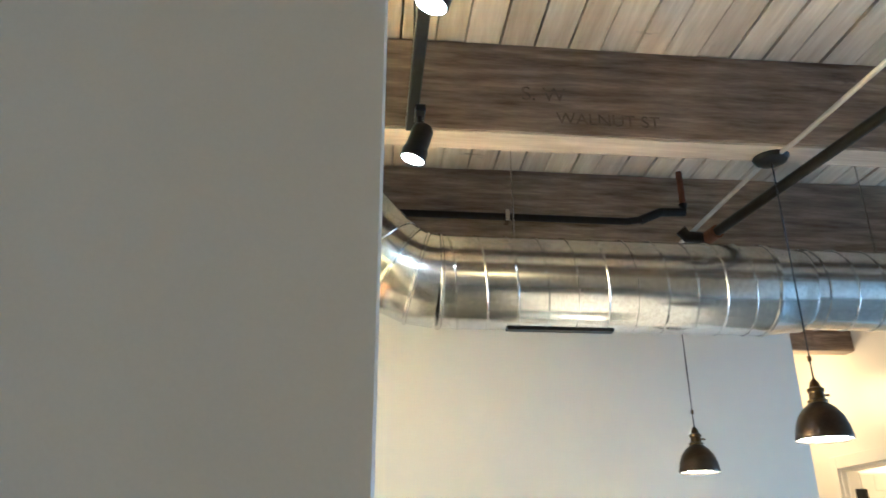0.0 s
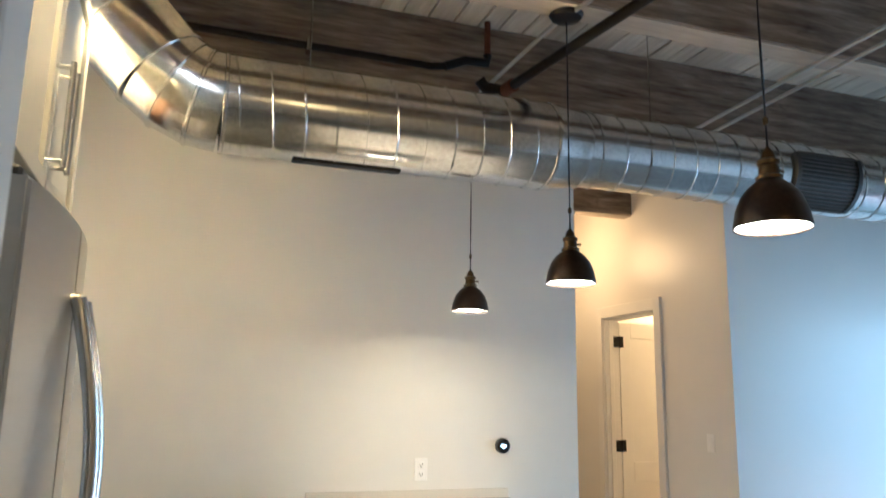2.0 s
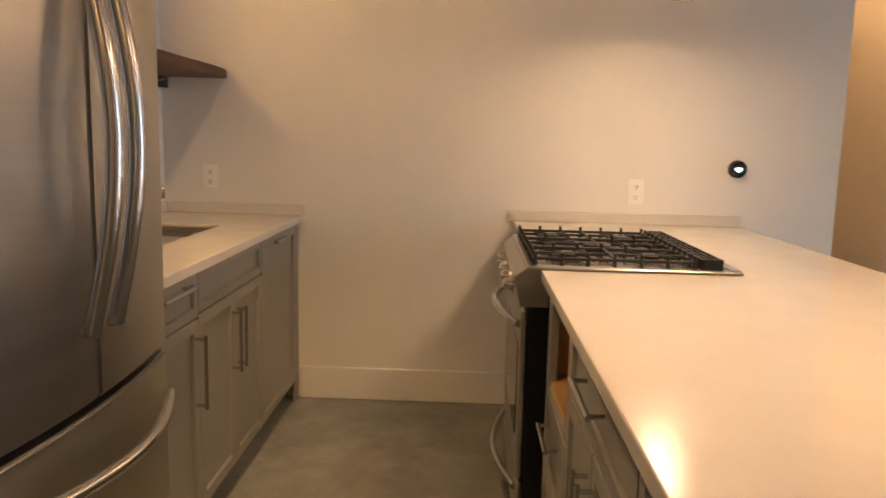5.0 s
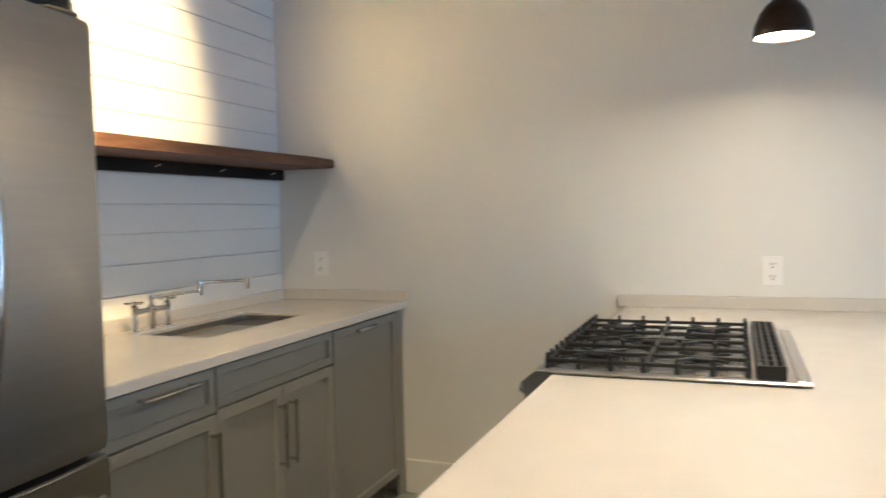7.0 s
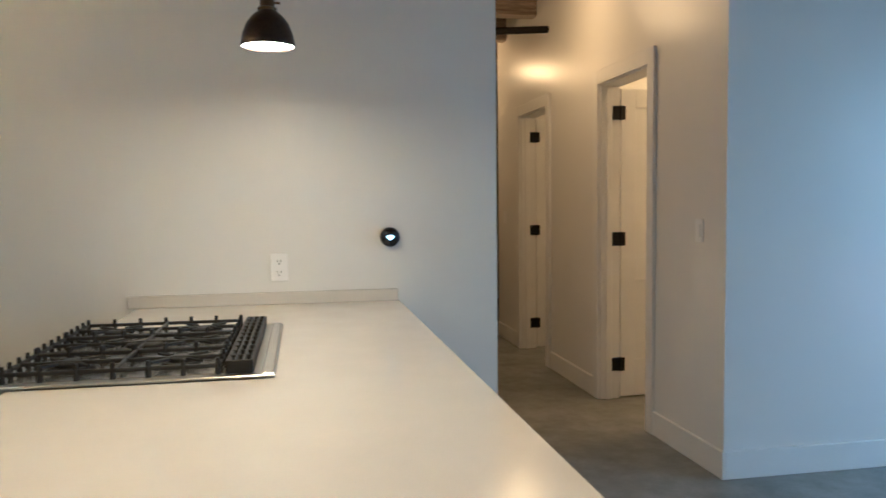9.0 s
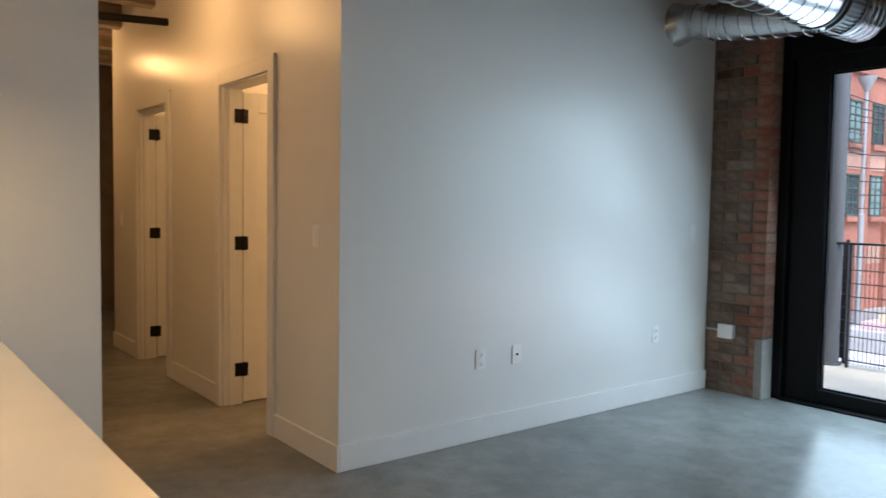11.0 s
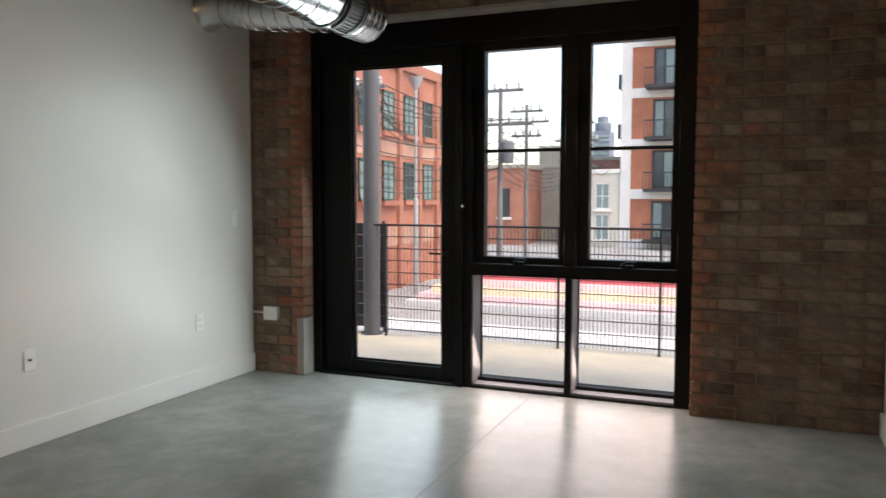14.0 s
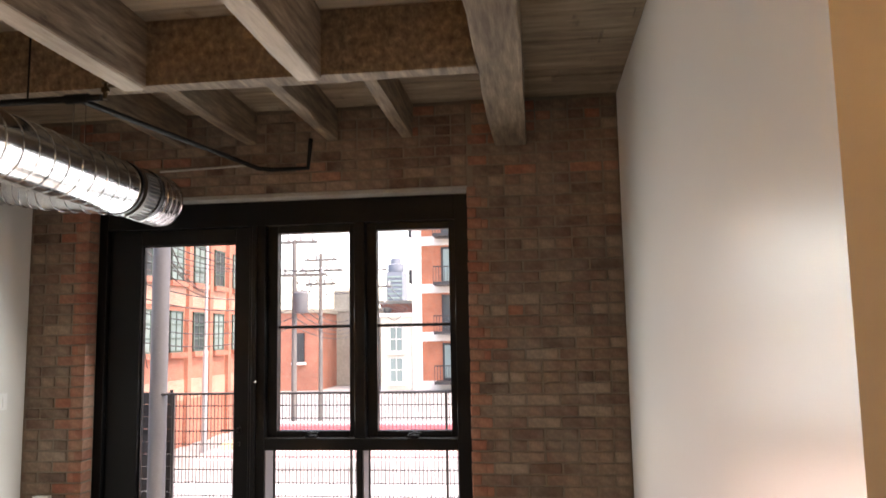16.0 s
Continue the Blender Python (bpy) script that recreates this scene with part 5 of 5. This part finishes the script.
M_GREYG = plain("pale_window_glass", (0.22, 0.30, 0.29), 0.15, var=0.15, scale=0.6, bump=0.0)
M_POLE = plain("weathered_pole", (0.15, 0.145, 0.14), 0.85, var=0.2)
M_GALV = plain("street_pole_zinc", (0.40, 0.41, 0.42), 0.5, 0.4, var=0.1)
# concrete grey with the blue of distance haze mixed into its colour
M_TOWER = plain("tower_concrete", (0.17, 0.20, 0.24), 0.8, var=0.05)

GZ0 = -1.3
ground = solid("ground", block((4.76, -900, GZ0 - 1), (1500, 900, GZ0)), M_ROAD, "pale worn concrete ground running to the horizon", "ground", "structure", soft=False)
balcony = solid("balcony_floor", block((4.755, -6.5, -0.22), (6.36, 0.6, -0.03), 0.01), M_CONC, "pale concrete balcony slab", "balcony", "structure", soft=False)
for y in (-6.3, -3.2, 0.0):
    part("support", block((6.0, y - 0.1, GZ0), (6.2, y + 0.1, -0.225)), M_CONC, balcony, soft=False)
solid("balcony_column", lathe([(0.11, 0), (0.11, 0.02), (0.083, 0.02), (0.083, 4.2)], (6.24, -0.035, -0.03), n=28), M_COLUMN, "round grey steel balcony column", "column")

rail = thing("balcony_railing", "dark metal balcony railing with fine wire mesh", "railing", (6.2, -3.0, -0.03))
RT = 1.06
for y in (-0.214, -1.95, -2.84, -4.4, -6.2):
    part("post", block((6.185, y - 0.011, -0.03), (6.215, y + 0.011, RT), 0.003), M_RAILM, rail, soft=False)
part("top_rail", block((6.18, -6.22, RT), (6.22, 0.02, RT + 0.02), 0.004), M_RAILM, rail, soft=False)
part("bottom_rail", block((6.192, -6.22, 0.03), (6.208, -0.19, 0.042), 0.003), M_RAILM, rail, soft=False)
for k in range(8):
    z = 0.13 + k * 0.118
    part("mesh_wire", tube([(6.204, -6.2, z), (6.204, -0.21, z)], 0.005, 6), M_RAILM, rail)
for k in range(170):
    y = -0.24 - k * 0.035
    part("mesh_wire", tube([(6.197, y, 0.0), (6.197, y, RT)], 0.0032, 5), M_RAILM, rail)
side = thing("side_railing", "dark slatted side screen of the balcony", "railing", (6.34, 0.2, -0.03))
for k in range(9):
    part("slat", block((6.33, -0.13, 0.02 + k * 0.118), (6.345, 0.58, 0.134 + k * 0.118), 0.002), M_RAILM, side, soft=False)
for y in (-0.13, 0.56):
    part("post", block((6.345, y, -0.03), (6.36, y + 0.03, 1.1), 0.002), M_RAILM, side, soft=False)

# street and stepped painted wall
solid("pavement", block((12.4, -60, GZ0), (13.6, 60, GZ0 + 0.14), 0.01), M_SNOW, "pale concrete pavement with a kerb", "pavement", "structure", soft=False)
for x in (9.2, 11.2):
    solid("road_marking", block((x, -60, GZ0), (x + 0.16, 60, GZ0 + 0.006)), M_LINE, "white painted road line", "road marking", "structure", soft=False)
st = thing("stepped_wall", "long low stepped wall painted in pale, pink, yellow and red bands", "wall", (16.4, -6, GZ0))
for k in range(5):
    z0 = GZ0 + k * 0.17
    part("painted_course", block((16 + k * 0.16, -40, z0), (16.9, 4.2 - k * 0.28, z0 + 0.165), 0.008), (M_SNOW, M_PINK, M_ORANGE, M_PINK, M_RED)[k], st, soft=False)
part("coping", block((16.78, -40, GZ0 + 0.85), (17.1, 2.9, GZ0 + 0.90), 0.01), M_SNOW, st, "pale coping", soft=False)


def far_window(parent, c, w, h, axis, frame_m, glass_m, rows=3, cols=2, sill_m=None):
    """A window of a building: frame, sill, glazing bars and glass, on a wall facing -x (axis x) or -y (axis y)."""
    x, y, z = c

    def bx(u0, u1, z0, z1, d0, d1):
        if axis == "x":
            return block((x + d0, y + u0, z + z0), (x + d1, y + u1, z + z1))
        return block((x + u0, y + d0, z + z0), (x + u1, y + d1, z + z1))
    e = 0.05 if w < 1 else 0.09
    fw = part("window", bx(-w / 2, -w / 2 + e, 0, h, -0.03, 0.1), frame_m, parent, soft=False)
    for u0, u1, z0, z1 in ((w / 2 - e, w / 2, 0, h), (-w / 2, w / 2, h - e, h), (-w / 2, w / 2, 0, e)):
        part("window_frame", bx(u0, u1, z0, z1, -0.03, 0.1), frame_m, fw, soft=False)
    part("pane", bx(-w / 2, w / 2, 0, h, 0.0, 0.03), glass_m, fw, soft=False)
    for k in range(1, cols):
        u = -w / 2 + w * k / cols
        part("glazing_bar", bx(u - 0.02, u + 0.02, 0, h, -0.02, 0.02), frame_m, fw, soft=False)
    for k in range(1, rows):
        part("glazing_bar", bx(-w / 2, w / 2, h * k / rows - 0.02, h * k / rows + 0.02, -0.02, 0.02), frame_m, fw, soft=False)
    part("window_sill", bx(-w / 2 - 0.1, w / 2 + 0.1, -0.14, 0.0, -0.12, 0.1), sill_m or M_WHITEC, fw, soft=False)
    return fw


# long warehouse on the near side of the street, its wall running away along x
AY = 6.0
ware = thing("warehouse", "red brick warehouse of three storeys with green windows", "building", (19, 9, GZ0))
part("wall", block((14, AY, GZ0), (23.7, 16, 5.0)), M_FB_A, ware, "weathered red brick", soft=False)
part("parapet", block((13.9, AY - 0.1, 5.0), (23.8, 16.1, 5.32), 0.02), M_FB_B, ware, "dark brick parapet", soft=False)
for z in (-0.05, 2.50):
    part("string_course", block((14, AY - 0.025, z), (23.7, AY, z + 0.55)), M_FB_D, ware, "unpainted pale brown brick band", soft=False)
for k in range(5):
    xx = 17.3 + k * 1.38
    part("pilaster", block((xx - 0.80, AY - 0.12, GZ0), (xx - 0.58, AY, 5.0)), M_FB_B, ware, soft=False)
    for z in (1.25, 3.18):
        far_window(ware, (xx + 0.02, AY - 0.03, z), 0.72, 1.12, "y", M_WINF, M_GREYG if (k + int(z)) % 3 else M_DARKG, sill_m=M_FB_A)


def house(name, label, x, y0, y1, top, material, depth=8.0):
    h = thing(name, label, "building", (x + depth / 2, (y0 + y1) / 2, GZ0))
    part("wall", block((x, y0, GZ0), (x + depth, y1, top)), material, h, soft=False)
    part("roof", block((x - 0.1, y0 - 0.1, top), (x + depth, y1 + 0.1, top + 0.22), 0.02), M_WHITEC if material is M_BEIGE else M_TAN, h, soft=False)
    return h


low = house("brick_house", "low red brick building with a pale coping", 40, 8.3, 14, 2.95, M_FB_B)
for y in (9.35, 11.4):
    far_window(low, (39.97, y, 0.25), 0.62, 1.6, "x", M_RAILM, M_DARKG)
tanb = house("tan_building", "plain tan stucco building behind the poles", 44, 5.4, 9.2, 3.1, M_TAN)
part("stair_tower", block((44.5, 7.2, 3.3), (47, 8.6, 4.4)), M_TAN, tanb, soft=False)
bg = house("beige_building", "beige stone building with tall framed windows", 40, 3.0, 4.75, 2.62, M_BEIGE)
for z in (-0.9, 0.75):
    far_window(bg, (39.97, 3.9, z), 0.75, 1.35, "x", M_WHITEC, M_GREYG, 2)
rb = house("red_row_building", "red brick row building behind", 46, -2.0, 6.0, 3.6, M_FB_B)
for y in (4.2, 5.2):
    far_window(rb, (45.97, y, 1.6), 0.6, 1.3, "x", M_RAILM, M_DARKG)

apt = thing("apartment_building", "tall brick and white concrete apartment block with balconies", "building", (48, -4, GZ0))
part("wall", block((40.0, -12, GZ0), (56, 2.46, 14)), M_FB_C, apt, "orange-red brick", soft=False)
part("corner_pier", block((39.9, 2.46, GZ0), (56, 2.98, 14)), M_WHITEC, apt, "white concrete pier", soft=False)
STOREY = 2.6
for k in range(6):
    zf = -0.82 + STOREY * k
    part("floor_band", block((39.92, -12, zf - 0.5), (40.0, 2.46, zf)), M_WHITEC, apt, "white floor band", soft=False)
    for y in (0.25, -3.6, -7.4):
        bay = far_window(apt, (39.95, y - 0.55, zf + 0.12), 1.1, 1.75, "x", M_RAILM, M_GREYG if k % 2 else M_DARKG, 2)
        part("balcony_door", block((39.93, y + 0.02, zf), (39.97, y + 1.12, zf + 2.0)), M_RAILM, bay, "dark framed glass door", soft=False)
        for y0 in (0.12, 0.60):
            part("door_pane", block((39.915, y + y0, zf + 0.14), (39.935, y + y0 + 0.40, zf + 1.88)), M_DARKG if (k + int(y0 * 10)) % 2 else M_GREYG, bay, soft=False)
        bal = part("balcony", block((38.7, y - 1.45, zf - 0.14), (39.92, y + 1.42, zf + 0.02)), M_RAILM, apt, "dark steel balcony", soft=False)
        part("balcony_rail", block((38.7, y - 1.45, zf + 0.80), (38.75, y + 1.42, zf + 0.86)), M_RAILM, bal, soft=False)
        for j in range(20):
            yy = y - 1.44 + j * 0.149
            part("baluster", block((38.71, yy, zf + 0.02), (38.74, yy + 0.025, zf + 0.82)), M_RAILM, bal, soft=False)
    part("side_balcony", block((40.5, 2.98, zf + 0.1), (41.8, 3.25, zf + 0.85)), M_RAILM, apt, soft=False)

tower = thing("far_tower", "distant grey high-rise with a round crown", "building", (310, 52.5, GZ0))
part("shaft", block((300, 49.6, GZ0), (312, 56.0, 27.5)), M_TOWER, tower, soft=False)
for k in range(14):
    part("floor_band", block((299.7, 49.4, 3 + k * 1.7), (300, 56.2, 3.7 + k * 1.7)), M_GREYG, tower, soft=False)
part("crown", lathe([(3.0, 0), (3.3, 0.5), (3.3, 3.2), (2.2, 3.6), (2.2, 5.6), (0.5, 6.2)], (304, 52.8, 27.5), n=24), M_TOWER, tower, "round top storey")
hillside = thing("distant_blocks", "hazy low buildings along the horizon", "building", (260, 20, GZ0))
for k in range(16):
    r_ = random.Random(k)
    y = -60 + k * 11
    part("block", block((250 + r_.uniform(0, 40), y, GZ0), (300, y + 10, r_.uniform(4, 9))), M_TOWER, hillside, soft=False)


def utility_pole(x, y, top, arms, label, r=0.075, material=M_POLE):
    p = thing("utility_pole", label, "utility pole", (x, y, GZ0), "utility poles along the street")
    part("pole", lathe([(r, 0), (r * 0.75, top - GZ0)], (x, y, GZ0), n=14), material, p)
    for z, half in arms:
        part("cross_arm", block((x - 0.045, y - half, z), (x + 0.045, y + half, z + 0.075), 0.01), M_POLE, p, soft=False)
        for k in range(4):
            yy = y - half + 0.12 + k * (2 * half - 0.24) / 3
            part("insulator", lathe([(0.03, 0), (0.045, 0.04), (0.03, 0.08), (0.045, 0.11), (0.02, 0.16)], (x, yy, z + 0.075), n=10), M_GALV, p)
    return p


pl1 = utility_pole(18.0, 2.45, 4.1, ((4.0, 0.6), (3.15, 0.85)), "weathered wooden utility pole with cross arms and wires")
part("transformer", lathe([(0.16, 0), (0.18, 0.04), (0.18, 0.5), (0.12, 0.56)], (17.75, 2.2, 2.2), n=18), M_COLUMN, pl1, "grey drum transformer")
pl2 = utility_pole(30.0, 3.1, 4.6, ((4.3, 0.7), (3.6, 0.9), (2.9, 0.7)), "farther wooden utility pole with three cross arms")
utility_pole(23.5, 3.35, 4.35, ((4.1, 0.55), (3.75, 0.75), (3.3, 0.5)), "slim wooden utility pole with three short cross arms")
pl3 = utility_pole(13.4, 4.3, 4.2, ((3.55, 0.9),), "thick pale utility pole beside the warehouse", 0.13, M_WHITEC)
part("brace", tube([(13.4, 4.3, 2.9), (13.4, 5.1, 3.55)], 0.03, 6), M_POLE, pl3)
lampost = thing("street_lamp", "galvanised street lamp with a funnel-shaped head", "street lamp", (18.2, 4.9, GZ0))
part("pole", lathe([(0.075, 0), (0.065, 2.6), (0.045, 2.62), (0.04, 5.5)], (18.2, 4.9, GZ0), n=16), M_GALV, lampost)
part("head", lathe([(0.045, 0), (0.07, 0.05), (0.20, 0.30), (0.21, 0.35), (0.001, 0.37)], (18.2, 4.9, GZ0 + 5.5), n=20), M_GALV, lampost, "funnel-shaped lamp head")


def wire(a, b, sag, n=16):
    a, b = Vector(a), Vector(b)
    return tube([a.lerp(b, i / n) - Vector((0, 0, sag * 4 * (i / n) * (1 - i / n))) for i in range(n + 1)], 0.012, 5)


WIRES = []
for k in range(4):
    o = -0.7 + 0.46 * k
    WIRES += [((13.4, 4.3 + o, 3.7), (18.0, 2.45 + o, 3.3), 0.25), ((18.0, 2.45 + o, 3.3), (30.0, 3.1 + o, 3.75), 0.5), ((30, 3.1 + o, 3.75), (60, 5 + o, 4.2), 0.8), ((13.4, 4.3 + o, 3.7), (7.0, 9.0 + o, 4.2), 0.3)]
for k in range(5):
    WIRES += [((18.0, 2.45, 1.9 + 0.22 * k), (30.0, 3.1, 2.2 + 0.25 * k), 0.5 + 0.1 * k), ((13.4, 4.3, 1.6 + 0.3 * k), (18.0, 2.45, 1.9 + 0.22 * k), 0.3), ((13.4, 4.3, 3.4 - 0.1 * k), (15.5 + 0.4 * k, 5.9, 0.9), 0.05)]
rngw = random.Random(12)
for k in range(7):
    WIRES += [((30.0, 3.1 + rngw.uniform(-0.5, 0.5), 3.0), (30.0 + rngw.uniform(-1, 3), 3.1 + rngw.uniform(-1.6, 1.2), 2.6 + rngw.uniform(-0.4, 0.8)), rngw.uniform(0.2, 0.7)),
              ((18.2, 4.9, 3.3 - 0.1 * k), (13.4, 4.3 + rngw.uniform(-0.8, 0.8), 3.6), rngw.uniform(0.1, 0.4)),
              ((18.0, 2.45, 2.6 + 0.1 * k), (23.5, 3.35 + rngw.uniform(-0.5, 0.5), 3.3 + rngw.uniform(0, 0.8)), rngw.uniform(0.2, 0.6))]
for a, b, s in WIRES:
    solid("overhead_wire", wire(a, b, s), M_RAILM, "thin dark overhead utility wire", "wire", group="overhead wires")

# ---- pieces of the walls ----
board = block((-3.165, -1.89, 0), (-3.152, -0.001, 0.1118), 0.001)
bmesh.ops.translate(board, verts=board.verts, vec=-ORIGIN[wall_west])
BOARD = mesh_of("shiplap_board", board, M_SHIPLAP)
for k in range(19):
    ob = new("shiplap_board", BOARD)
    ob.location = (0, 0, 0.93 + k * 0.1145)
    ob.parent = wall_west
brick_face(pier_north, OPEN[1] + 0.004, -0.004, 0.004, DECK - 0.01, 5, OPEN[1] + 0.004)
brick_face(pier_south, -4.265, OPEN[0] - 0.004, 0.004, DECK - 0.01, 6, OPEN[0] - 0.004)
brick_face(lintel, OPEN[0] + 0.004, OPEN[1] - 0.004, OPEN[2] + 0.012, DECK - 0.01, 7)
rngb = random.Random(9)
for k in range(35):
    z = 0.004 + k * 0.0745
    for parent, y, out in ((pier_north, OPEN[1], 1), (pier_south, OPEN[0], -1)):
        if parent is pier_north and z < 0.42:
            continue
        ln = 0.10 if k % 2 else 0.062
        lay_brick(parent, (BX - 0.011, y - 0.006 if out > 0 else y + 0.006 - ln, z), (0.128, ln, 0.0635), M_BRICK_RED, rngb)
part("patch", block((BX - 0.012, OPEN[1] - 0.007, 0.0), (4.466, OPEN[1] + 0.06, 0.43), 0.006), M_PLASTER, pier_north, "pale cement repair at the corner", soft=False)
for k in range(42):
    for j in range(6):
        ob = new("brick", brick_mesh(0.21, 0.02, 0.0635, M_BRICK_RED, rngb.randrange(3)))
        ob.location = (0.3 + j * 0.222 - (0.11 if k % 2 else 0), 6.985, 0.004 + k * 0.0745)
        ob.parent = hall_end
